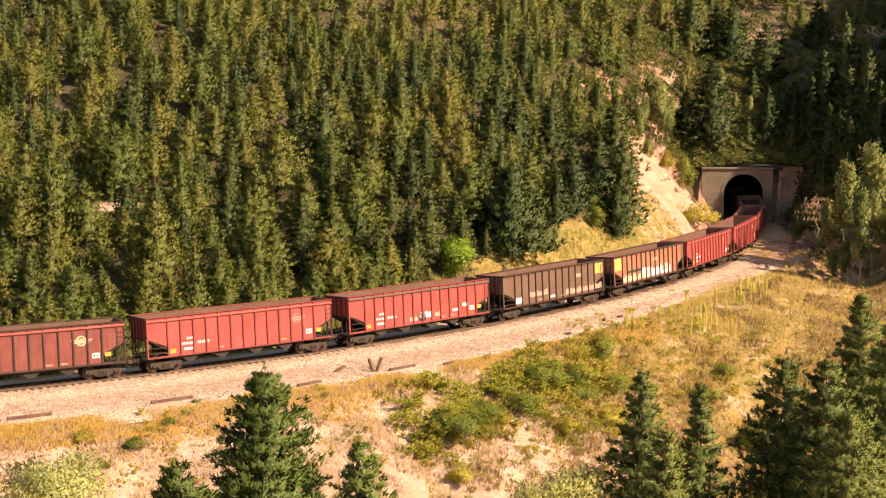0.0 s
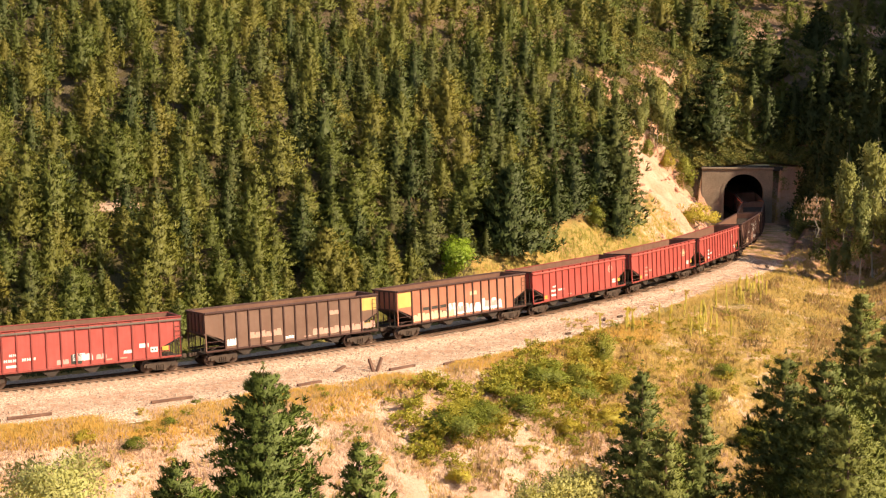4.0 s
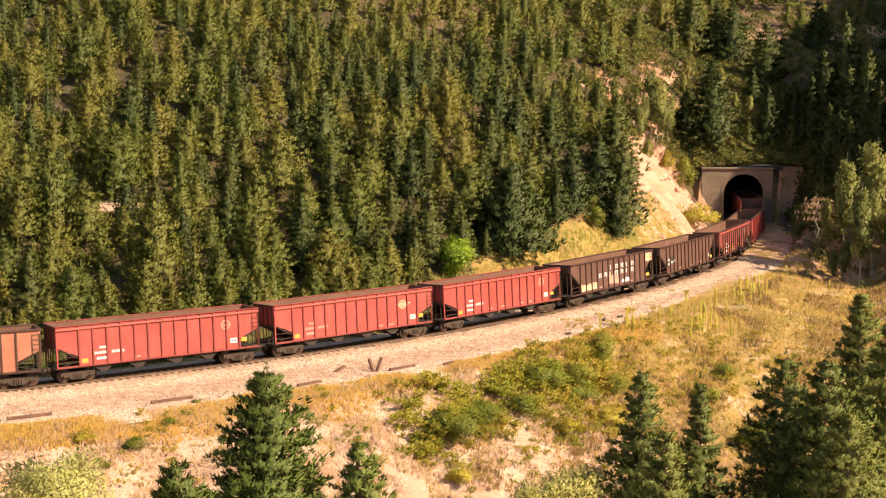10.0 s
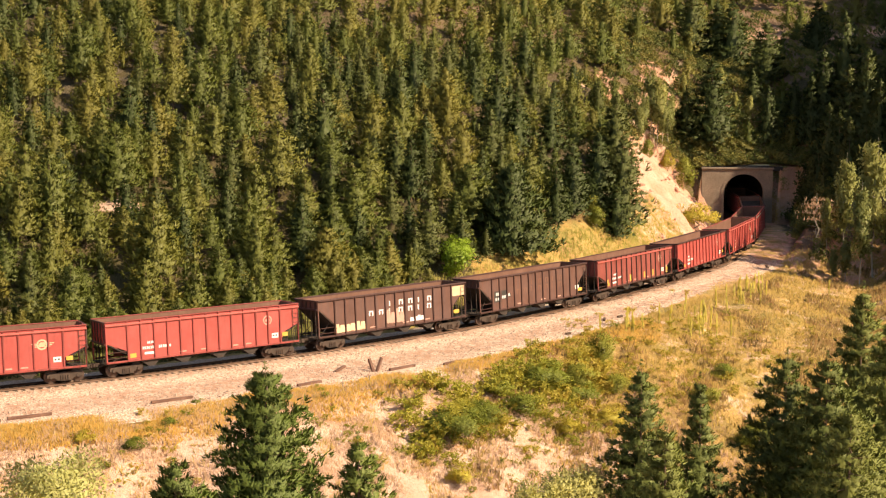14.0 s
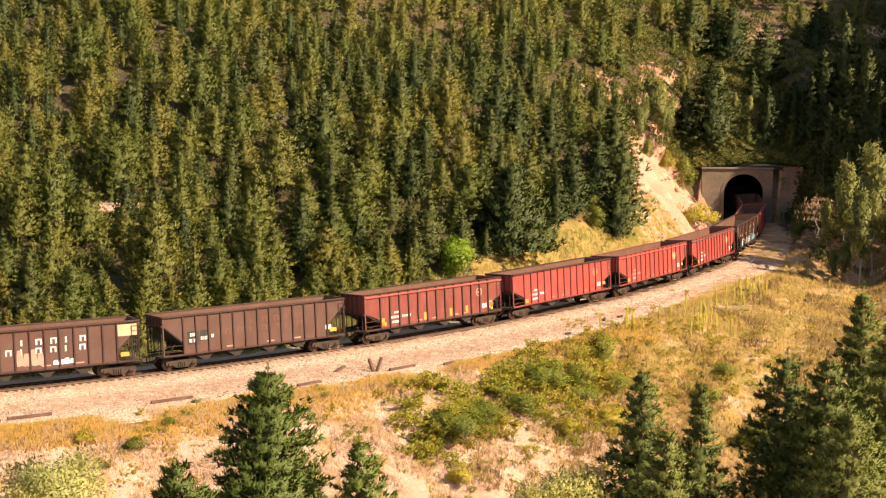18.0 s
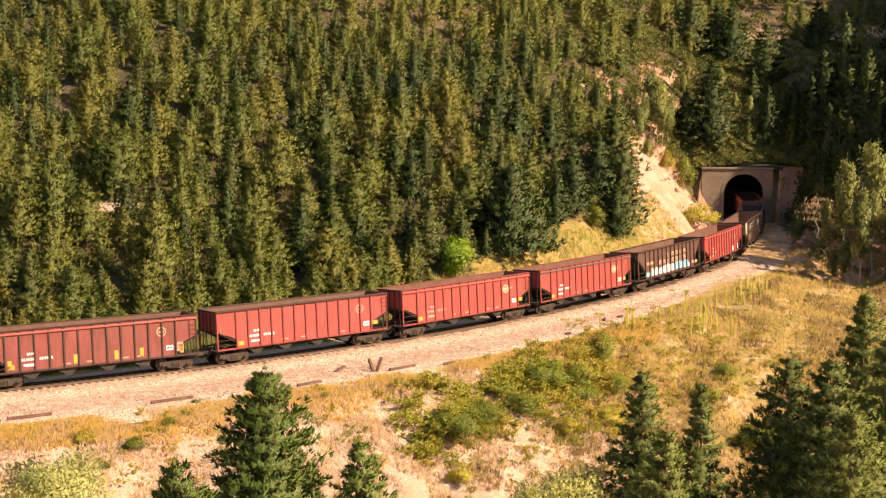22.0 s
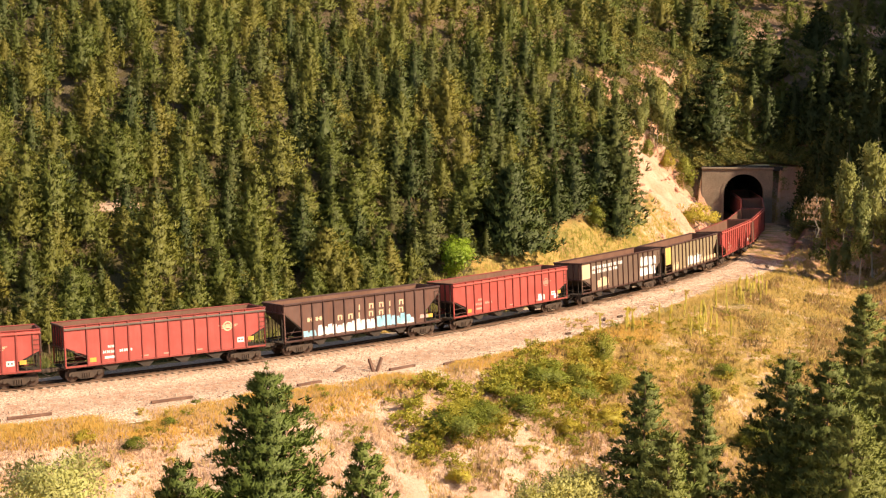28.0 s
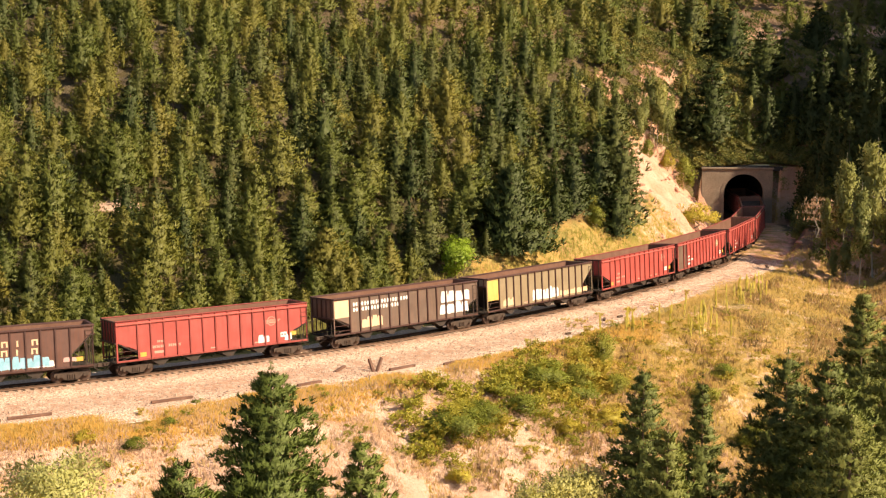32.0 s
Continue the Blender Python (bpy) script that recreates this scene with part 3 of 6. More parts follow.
def hopper_car(flush, steep):
    """One car with all its parts, and no markings."""
    car = new("hopper_car")
    car.empty_display_size = 0.5
    for sy in (-1, 1):
        part("side_sheet", prism(bmesh.new(), side_outline(steep), sy * WIDE, sy * (WIDE - 0.03)), M["red"], car)
        part("side_lining", prism(bmesh.new(), [(-HALF + 0.1, TOPZ - 0.06), (-HALF + 0.1, side_outline(steep)[1][1] + 0.05), (-5.8, side_outline(steep)[2][1] + 0.05), (-5.0, SILL + 0.1), (5.0, SILL + 0.1), (5.8, side_outline(steep)[2][1] + 0.05), (HALF - 0.1, side_outline(steep)[1][1] + 0.05), (HALF - 0.1, TOPZ - 0.06)], sy * (WIDE - 0.034), sy * (WIDE - 0.05)), M["inside"], car, "rusty brown inner face")
        if flush:
            part("top_chord", box(bmesh.new(), -HALF - 0.02, HALF + 0.02, sy * (WIDE - 0.06), sy * (WIDE + 0.135), TOPZ - 0.13, TOPZ, 0.02), M["post"], car)
        else:
            part("top_chord", box(bmesh.new(), -HALF - 0.02, HALF + 0.02, sy * WIDE, sy * (WIDE + 0.13), TOPZ - 0.34, TOPZ - 0.20, 0.025), M["chord"], car)
            part("top_lip", box(bmesh.new(), -HALF - 0.02, HALF + 0.02, sy * (WIDE - 0.08), sy * (WIDE + 0.10), TOPZ - 0.06, TOPZ, 0.012), M["post"], car)
        part("side_sill", box(bmesh.new(), -HALF, HALF, sy * (WIDE - 0.02), sy * (WIDE + 0.06), SILL - 0.04, SILL + 0.10, 0.015), M["post"], car)
        posts = None
        top = TOPZ - 0.12 if flush else TOPZ - 0.05
        for x in POSTS:
            if posts is None:
                bm = prism(bmesh.new(), [(-0.05, SILL + 0.02), (0.05, SILL + 0.02), (0.05, top), (-0.05, top)], sy * WIDE, sy * (WIDE + 0.10))
                posts = part("side_post", bm, M["post"], car)
                posts.matrix_basis = Matrix.Translation((x, 0, 0))
            else:
                ob = new("side_post", posts.data)
                ob.parent = car
                ob.matrix_basis = Matrix.Translation((x, 0, 0))
        for sx in (-1, 1):
            bm = box(bmesh.new(), sx * (HALF - 0.10), sx * HALF, sy * (WIDE - 0.07), sy * (WIDE + 0.03), SILL - 0.03, TOPZ - 0.05, 0.015)
            part("corner_post", bm, M["red"], car)
            bm = bmesh.new()
            if sx * sy < 0:
                for k in range(8):
                    z = 1.25 + k * 0.33
                    if flush or k < 7:
                        bar(bm, (sx * (HALF - 0.52), sy * (WIDE + 0.07), z), (sx * (HALF - 0.03), sy * (WIDE + 0.07), z), 0.016, 5)
                bar(bm, (sx * (HALF - 0.52), sy * (WIDE + 0.07), 1.0), (sx * (HALF - 0.52), sy * (WIDE + 0.07), 3.6), 0.022, 5)
                bar(bm, (sx * (HALF - 0.03), sy * (WIDE + 0.07), 1.0), (sx * (HALF - 0.03), sy * (WIDE + 0.07), 3.6), 0.022, 5)
                bar(bm, (sx * (HALF - 1.0), sy * (WIDE - 0.03), 1.1), (sx * (HALF - 1.0), sy * (WIDE - 0.03), 2.4), 0.03, 5)
                part("ladder", bm, M["bogie"], car, "steel ladder at the corner")
            else:
                for z in (1.38, 1.78):
                    bar(bm, (sx * (HALF - 0.05), sy * (WIDE - 0.01), z), (sx * 5.86, sy * (WIDE - 0.01), z), 0.028, 5)
                part("grab_rail", bm, M["post"], car)
    for sx in (-1, 1):
        z0 = 3.30 if steep else 2.45
        bm = box(bmesh.new(), sx * (HALF - 0.06), sx * HALF, -WIDE + 0.05, WIDE - 0.05, z0, TOPZ - 0.04)
        part("end_sheet", bm, M["red"], car)
        part("end_lining", box(bmesh.new(), sx * (HALF - 0.066), sx * (HALF - 0.09), -WIDE + 0.06, WIDE - 0.06, z0 + 0.02, TOPZ - 0.08), M["inside"], car, "rusty brown inner face")
        first = None
        for k in range(5):
            if first is None:
                first = part("end_stiffener", box(bmesh.new(), sx * HALF, sx * (HALF + 0.09), -0.04, 0.04, z0 - 0.03, TOPZ - 0.1), M["post"], car)
                ob = first
            else:
                ob = new("end_stiffener", first.data)
                ob.parent = car
            ob.matrix_basis = Matrix.Translation((0, -1.2 + 0.6 * k, 0))
        part("end_beam", box(bmesh.new(), sx * (HALF - 0.02), sx * (HALF + 0.10), -WIDE, WIDE, TOPZ - 0.14, TOPZ - 0.015, 0.015), M["post"], car)
        part("end_beam", box(bmesh.new(), sx * (HALF - 0.02), sx * (HALF + 0.10), -WIDE, WIDE, z0 - 0.12, z0, 0.015), M["post"], car)
        bm = prism(bmesh.new(), [(sx * (HALF - 0.06), z0), (sx * (HALF - 0.03), z0 - 0.05), (sx * 5.0, SILL - 0.02), (sx * 4.9, SILL + 0.06)], -WIDE + 0.055, WIDE - 0.055)
        part("slope_sheet", bm, M["under"], car, "sloping end floor of the hopper")
        part("end_platform", box(bmesh.new(), sx * 5.3, sx * (HALF + 0.05), -1.35, 1.35, SILL - 0.12, SILL - 0.06), M["under"], car)
        for y in (-1.0, -0.4, 0.4, 1.0):
            part("end_strut", bar(bmesh.new(), (sx * (HALF - 0.1), y, SILL - 0.06), (sx * (HALF - 0.1), y, z0 - 0.05), 0.035, 5), M["under"], car)
        for y in (-1.0, 1.0):
            part("end_brace", bar(bmesh.new(), (sx * (HALF - 0.3), 1.2 * y, SILL), (sx * (HALF - 1.6), 0.9 * y, z0 - 1.0), 0.03, 5), M["under"], car)
        bm = box(bmesh.new(), sx * 7.3, sx * 7.85, -0.14, 0.14, 0.72, 0.98, 0.02)
        box(bm, sx * 7.82, sx * 8.13, -0.2, 0.16, 0.70, 1.0, 0.04)
        part("coupler", bm, M["bogie"], car)
        bm = bmesh.new()
        bar(bm, (sx * 7.5, -0.5, 0.8), (sx * 8.05, -0.25, 0.45), 0.03, 5)
        bar(bm, (sx * 7.5, -1.2, 0.95), (sx * 7.7, -0.2, 0.9), 0.018, 5)
        part("brake_hose", bm, M["under"], car)
    part("centre_sill", box(bmesh.new(), -7.35, 7.35, -0.2, 0.2, 0.72, 1.04, 0.02), M["under"], car)
    part("brake_gear", bar(box(bmesh.new(), -4.5, -3.9, -0.9, -0.5, 0.75, 1.05, 0.05), (-4.0, 0.3, 0.9), (-2.6, 0.3, 0.9), 0.16, 8), M["under"], car)
    lining = prism(bmesh.new(), [(-5.0, SILL), (-3.75, SILL), (-3.3, 1.9), (-2.6, SILL), (-1.2, SILL), (0, 1.9), (1.2, SILL), (2.6, SILL), (3.3, 1.9), (3.75, SILL), (5.0, SILL), (5.0, SILL - 0.03), (-5.0, SILL - 0.03)], -WIDE + 0.06, WIDE - 0.06)
    part("hopper_floor", lining, M["inside"], car, "rusty sloping floor inside")
    pocket = None
    for x in (-4.2, -1.75, 1.0, 3.45):
        if pocket is None:
            bm = prism(bmesh.new(), [(-0.80, SILL - 0.02), (0.85, SILL - 0.02), (0.30, 0.60), (-0.15, 0.60)], -1.30, -0.30)
            prism(bm, [(-0.80, SILL - 0.02), (0.85, SILL - 0.02), (0.30, 0.60), (-0.15, 0.60)], 0.30, 1.30)
            box(bm, -0.22, 0.36, -1.36, -0.28, 0.56, 0.62)
            pocket = part("discharge_hopper", bm, M["under"], car)
            pocket.matrix_basis = Matrix.Translation((x, 0, 0))
        else:
            ob = new("discharge_hopper", pocket.data)
            ob.parent = car
            ob.matrix_basis = Matrix.Translation((x, 0, 0))
    return car


MARK_Y = -WIDE - 0.004


def uv(u, v):
    return -HALF + u * 2 * HALF, SILL + 0.1 + v * (TOPZ - 0.30 - SILL - 0.1)


def plate(bm, x0, x1, z0, z1):
    return box(bm, x0, x1, MARK_Y - 0.004, MARK_Y + 0.003, z0, z1)


def bars(car, u0, u1, v0, v1, n, colour, name="lettering"):
    """A row of plain upright bars where writing stands."""
    bm = bmesh.new()
    (x0, z0), (x1, z1) = uv(u0, v0), uv(u1, v1)
    w = (x1 - x0) / n
    for i in range(n):
        a = x0 + i * w
        plate(bm, a + 0.08 * w, a + 0.36 * w, z0, z1)
        plate(bm, a + 0.56 * w, a + 0.84 * w, z0, z1)
        plate(bm, a + 0.36 * w, a + 0.56 * w, (z0 + z1) / 2 - 0.03, (z0 + z1) / 2 + 0.03)
    part(name, bm, M[colour], car, "plain bars of worn paint")


def block(car, u0, u1, v0, v1, colour, name="painted_patch"):
    (x0, z0), (x1, z1) = uv(u0, v0), uv(u1, v1)
    part(name, plate(bmesh.new(), x0, x1, z0, z1), M[colour], car)


def ring_sign(car, u, v, r, colour, wings=False, fill=0.72):
    x, z = uv(u, v)
    bm = bmesh.new()
    n = 22
    a = [bm.verts.new((x + r * math.cos(6.2832 * i / n), MARK_Y - 0.004, z + r * math.sin(6.2832 * i / n))) for i in range(n)]
    b = [bm.verts.new((x + fill * r * math.cos(6.2832 * i / n), MARK_Y - 0.004, z + fill * r * math.sin(6.2832 * i / n))) for i in range(n)]
    for i in range(n):
        bm.faces.new((a[i], b[i], b[(i + 1) % n], a[(i + 1) % n]))
    bmesh.ops.recalc_face_normals(bm, faces=bm.faces[:])
    plate(bm, x - 0.5 * r, x + 0.5 * r, z - 0.10, z + 0.06)
    if wings:
        for k in range(3):
            plate(bm, x - r * (1.9 - 0.3 * k), x + r * (2.2 - 0.35 * k), z + 0.04 - k * 0.10, z + 0.10 - k * 0.10)
        plate(bm, x - 0.35 * r, x + 0.5 * r, z + 0.05, z + 0.42 * r)
    part("emblem", bm, M[colour], car, "worn round painted emblem")


def scrawl(car, u0, u1, v0, v1, colour, seed, n=9, name="graffiti"):
    """Sprayed lettering that cannot be read: rounded blots side by side."""
    rng = random.Random(seed)
    bm = bmesh.new()
    (x0, z0), (x1, z1) = uv(u0, v0), uv(u1, v1)
    low, high = [], []
    m = 7
    for i in range(n * m + 1):
        t = i / m
        k = min(int(t), n - 1)
        if i % m == 0:
            h0 = rng.uniform(0.72, 1.0)
            dip = rng.uniform(0.35, 0.8)
        f = t - k
        h = h0 * (dip + (1 - dip) * min(1.0, 3.2 * math.sin(math.pi * min(max(f, 0.0), 1.0)) ** 0.8))
        x = x0 + (x1 - x0) * t / n
        low.append(bm.verts.new((x, MARK_Y - 0.004 - 0.0006 * (seed % 5), z0 + (z1 - z0) * 0.10 * rng.random())))
        high.append(bm.verts.new((x, MARK_Y - 0.004 - 0.0006 * (seed % 5), z0 + (z1 - z0) * h)))
    for i in range(n * m):
        bm.faces.new((low[i], low[i + 1], high[i + 1], high[i]))
    bmesh.ops.recalc_face_normals(bm, faces=bm.faces[:])
    part(name, bm, M[colour], car, "sprayed graffiti that cannot be read")


def panel(car, x0, x1, colour, z0=SILL + 0.10, z1=TOPZ - 0.36):
    """A repainted sheet between two posts."""
    part("repainted_panel", plate(bmesh.new(), x0, x1, z0, z1), M[colour], car)


def marks_red(car, k, emblem, tone="white"):
    rng = random.Random(k)
    bars(car, 0.20, 0.235, 0.40, 0.47, 2, tone)
    bars(car, 0.175, 0.235, 0.25, 0.33, 3, tone)
    bars(car, 0.255, 0.32, 0.25, 0.33, 3, tone)
    block(car, 0.185, 0.235, 0.10, 0.17, tone)
    if emblem == "ring":
        ring_sign(car, 0.827, 0.70, 0.36, "faint")
    elif emblem == "wings":
        ring_sign(car, 0.80, 0.66, 0.36, "cream", True)
    elif emblem == "faint":
        ring_sign(car, 0.80, 0.66, 0.34, "faint", True, 0.85)
    x, z = uv(0.865, 0.22)
    bm = plate(bmesh.new(), x - 0.26, x + 0.26, z - 0.18, z + 0.18)
    part("data_panel", bm, M["white"], car, "small white stencil panel")
    bm = bmesh.new()
    for a in (-0.12, 0.10):
        box(bm, x + a - 0.06, x + a + 0.06, MARK_Y - 0.010, MARK_Y - 0.003, z - 0.05, z + 0.06)
    part("data_bars", bm, M["patch"], car)
    block(car, 0.905, 0.935, 0.17, 0.29, "yellowmark", "consolidated_stencil")
    block(car, 0.115, 0.145, 0.05, 0.17, "yellowmark", "inspection_stencil")
    for u in (0.36, 0.47, 0.63, 0.70):
        if rng.random() < 0.7:
            block(car, u, u + 0.035, 0.05, 0.09, "faint", "load_stencil")


def letters_two_rows(car, colour):
    """Plain shapes where a big road name stood, one to a panel."""
    for row, (u0, v0) in enumerate(((0.475, 0.66), (0.34, 0.42))):
        for i in range(5 if row == 0 else 7):
            u = u0 + i * 0.066
            bm = bmesh.new()
            x, z = uv(u, v0)
            h, w = 0.40, 0.22
            plate(bm, x - w, x - w + 0.12, z, z + h)
            if (i + row) % 3:
                plate(bm, x + w - 0.14, x + w - 0.02, z, z + h)
                plate(bm, x - w + 0.12, x + w - 0.14, z + h - 0.10, z + h)
            part("lettering", bm, M[colour], car, "large faded painted shapes")


def repaint(car, paint, chord=None, post=None):
    swap = {"side_sheet": paint, "end_sheet": paint, "corner_post": paint, "top_chord": chord, "side_post": post, "top_lip": post, "side_sill": post}
    for ob in car.children:
        key = swap.get(ob.name.split(".")[0])
        if key:
            ob.material_slots[0].link = "OBJECT"
            ob.material_slots[0].material = M[key]


# kind, paint, chord, label
TRAIN = [
    (0, "redgrime", "chord", "wings", "grimy dark red coal hopper car with ribbed sides"),
    (0, "red", "chord", "faint", "faded red coal hopper car with a pale top chord"),
    (0, "red", "darkchord", "", "faded red coal hopper car with grey top chord and graffiti"),
    (2, "grey", "post", "", "dusty brown-grey coal hopper car with a yellow end panel"),
    (2, "orange", "post", "", "rusty orange coal hopper car with yellow end and white graffiti"),
    (0, "red", "chord", "ring", "faded red coal hopper car with round emblem"),
    (0, "red", "chord", "wings", "faded red coal hopper car with pale winged emblem"),
    (0, "red", "chord", "ring", "bright faded red coal hopper car with round emblem"),
    (1, "brown", "post", "", "dark brown coal hopper car with pale letter shapes and graffiti"),
    (1, "brown", "post", "", "rusty brown coal hopper car with black patches and white bars"),
    (0, "redgrime", "chord", "ring", "soot-stained red coal hopper car with round emblem"),
    (2, "red", "post", "ring", "faded red coal hopper car with a thin dark top edge"),
    (0, "red", "chord", "wings", "faded red coal hopper car with worn winged emblem"),
    (0, "red", "darkchord", "wings", "faded red coal hopper car with grey top chord and emblem"),
    (1, "brown", "post", "", "dark brown coal hopper car with white and blue graffiti"),
    (0, "red", "chord", "faint", "faded red coal hopper car with small white graffiti"),
    (2, "black", "post", "", "brown-black coal hopper car with large white shapes"),
    (1, "olive", "post", "", "olive-grey coal hopper car with yellow end and white graffiti"),
    (0, "red", "chord", "ring", "faded red coal hopper car with round emblem"),
    (0, "red", "chord", "wings", "faded red coal hopper car with one dark panel"),
    (0, "red", "chord", "faint", "faded red coal hopper car near the tunnel"),
    (0, "red", "darkchord", "ring", "faded red coal hopper car near the tunnel"),
    (1, "brown", "post", "", "dark brown coal hopper car near the tunnel"),
    (0, "red", "chord", "ring", "faded red coal hopper car in the tunnel"),
]
OFFSET = np.interp(np.arange(24), [2, 3, 4, 5, 6, 7, 9, 10, 15, 16, 17, 18, 19, 20, 21], [-0.02, 0.20, 0.55, 0.0, -0.26, -0.54, -0.32, 0.01, -0.08, 0.68, 0.30, 0.45, -0.21, -0.25, -0.42])
patterns = [hopper_car(False, False), hopper_car(True, True), hopper_car(True, False)]
for car in patterns:
    b = bogie_at(car, -5.9, None if car is patterns[0] else bogie_first)
    if car is patterns[0]:
        bogie_first = b
    bogie_at(car, 5.9, bogie_first)
CARS = []
used = set()
for i, (kind, paint, chord, emblem, label) in enumerate(TRAIN):
    if kind in used:
        car = copy_thing(patterns[kind], Matrix.Translation((0, 0, 0)))
    else:
        car = patterns[kind]
        used.add(kind)
    CARS.append(car)
for i, (kind, paint, chord, emblem, label) in enumerate(TRAIN):
    car = CARS[i]
    tagged(car, label, "freight car", "hopper cars of the train")
    # red cars get the darkened red on posts, lip and sill
    repaint(car, paint, chord, "redpost" if paint == "red" else "post")
    if kind == 0 or emblem:
        marks_red(car, i, emblem, "white" if i % 3 else "faint")
    elif i not in (4, 16):
        block(car, 0.91, 0.95, 0.12, 0.24, "yellowmark", "consolidated_stencil")
        for u in (0.33, 0.55, 0.70):
            block(car, u, u + 0.04, 0.05, 0.085, "faint", "load_stencil")

c = CARS[2]
block(c, 0.475, 0.525, 0.03, 0.30, "patch", "graffiti")
scrawl(c, 0.48, 0.575, 0.10, 0.34, "white", 5, 3)
scrawl(c, 0.41, 0.465, 0.05, 0.20, "pink", 6, 3)
scrawl(c, 0.59, 0.64, 0.10, 0.28, "pink", 7, 2)
scrawl(c, 0.72, 0.76, 0.18, 0.30, "white", 8, 3)
block(c, 0.795, 0.84, 0.30, 0.42, "white")
c = CARS[3]
panel(c, 5.92, 7.25, "yellowpaint", 2.75, 3.70)
scrawl(c, 0.115, 0.17, 0.06, 0.30, "white", 9, 4)
scrawl(c, 0.24, 0.42, 0.20, 0.42, "faint", 10, 6)
scrawl(c, 0.44, 0.49, 0.06, 0.16, "white", 11, 3)
scrawl(c, 0.60, 0.98, 0.06, 0.30, "faint", 12, 12)
scrawl(c, 0.70, 0.76, 0.62, 0.80, "faint", 13, 2)
c = CARS[4]
panel(c, -7.28, -5.92, "yellowpaint", 2.55, 3.72)
scrawl(c, 0.11, 0.42, 0.03, 0.32, "cream", 14, 10)
scrawl(c, 0.36, 0.80, 0.03, 0.46, "white", 15, 10)
scrawl(c, 0.44, 0.52, 0.12, 0.36, "pink", 16, 3)
scrawl(c, 0.66, 0.76, 0.14, 0.40, "pink", 17, 3)
for u in (0.185, 0.25, 0.315):
    block(c, u, u + 0.045, 0.36, 0.46, "patch", "graffiti")
    block(c, u, u + 0.045, 0.14, 0.26, "patch", "graffiti")
scrawl(c, 0.545, 0.60, 0.62, 0.80, "cream", 18, 2)
c = CARS[8]
letters_two_rows(c, "white")
scrawl(c, 0.10, 0.30, 0.03, 0.34, "cream", 19, 6)
scrawl(c, 0.44, 0.56, 0.08, 0.56, "faint", 20, 4)
scrawl(c, 0.60, 0.70, 0.06, 0.24, "white", 21, 4)
panel(c, 5.92, 7.25, "cream", 2.9, 3.7)
c = CARS[9]
block(c, 0.125, 0.185, 0.24, 0.62, "patch")
block(c, 0.19, 0.235, 0.32, 0.62, "patch")
block(c, 0.245, 0.27, 0.36, 0.48, "patch")
for u0, u1, v in ((0.14, 0.17, 0.47), (0.135, 0.175, 0.30), (0.195, 0.23, 0.34), (0.25, 0.265, 0.38)):
    (x0, z0), (x1, z1) = uv(u0, v), uv(u1, v + 0.10)
    bm = bmesh.new()
    for k in range(2 if u1 - u0 > 0.02 else 1):
        xx = x0 + k * (x1 - x0) * 0.55
        box(bm, xx, xx + 0.09, MARK_Y - 0.011, MARK_Y - 0.005, z0, z1)
        box(bm, xx + 0.13, xx + 0.20, MARK_Y - 0.011, MARK_Y - 0.005, z0, z1)
    part("lettering", bm, M["white"], c, "plain bars of white paint")
letters_two_rows(c, "inside")
block(c, 0.885, 0.92, 0.20, 0.34, "white")
c = CARS[10]
for u in (0.115, 0.41, 0.60, 0.72, 0.915):
    block(c, u, u + 0.018, 0.05, 0.30, "yellowmark", "spray_mark")
block(c, 0.895, 0.93, 0.10, 0.36, "faint")
c = CARS[14]
letters_two_rows(c, "cream")
scrawl(c, 0.20, 0.44, 0.02, 0.36, "white", 22, 8)
scrawl(c, 0.44, 0.56, 0.02, 0.40, "white", 23, 4)
scrawl(c, 0.57, 0.70, 0.03, 0.42, "blue", 24, 4)
scrawl(c, 0.69, 0.80, 0.05, 0.40, "blue", 28, 3)
scrawl(c, 0.72, 0.82, 0.03, 0.24, "white", 25, 4)
bars(c, 0.135, 0.235, 0.50, 0.62, 2, "cream")
scrawl(c, 0.10, 0.19, 0.04, 0.26, "blue", 29, 2)
scrawl(c, 0.86, 0.92, 0.12, 0.26, "pink", 26, 2)
c = CARS[15]
scrawl(c, 0.725, 0.785, 0.03, 0.30, "white", 27, 2)
scrawl(c, 0.87, 0.91, 0.03, 0.26, "white", 28, 2)
c = CARS[16]
panel(c, -7.28, -5.92, "cream", 2.4, 3.72)
bars(c, 0.125, 0.50, 0.80, 0.92, 10, "white")
bars(c, 0.125, 0.44, 0.63, 0.75, 8, "white")
scrawl(c, 0.73, 0.94, 0.50, 0.95, "white", 29, 4, "emblem")
scrawl(c, 0.72, 0.93, 0.12, 0.50, "white", 30, 4, "emblem")
scrawl(c, 0.18, 0.32, 0.08, 0.45, "cream", 31, 4)
c = CARS[17]
panel(c, -7.28, -5.92, "yellowpaint", 2.0, 3.72)
scrawl(c, 0.14, 0.24, 0.05, 0.35, "cream", 32, 5)
scrawl(c, 0.41, 0.66, 0.05, 0.50, "white", 33, 8)
scrawl(c, 0.67, 0.95, 0.06, 0.28, "cream", 34, 8)
c = CARS[19]
panel(c, -7.28, -5.92, "black")
panel(c, -5.78, -4.94, "brown")
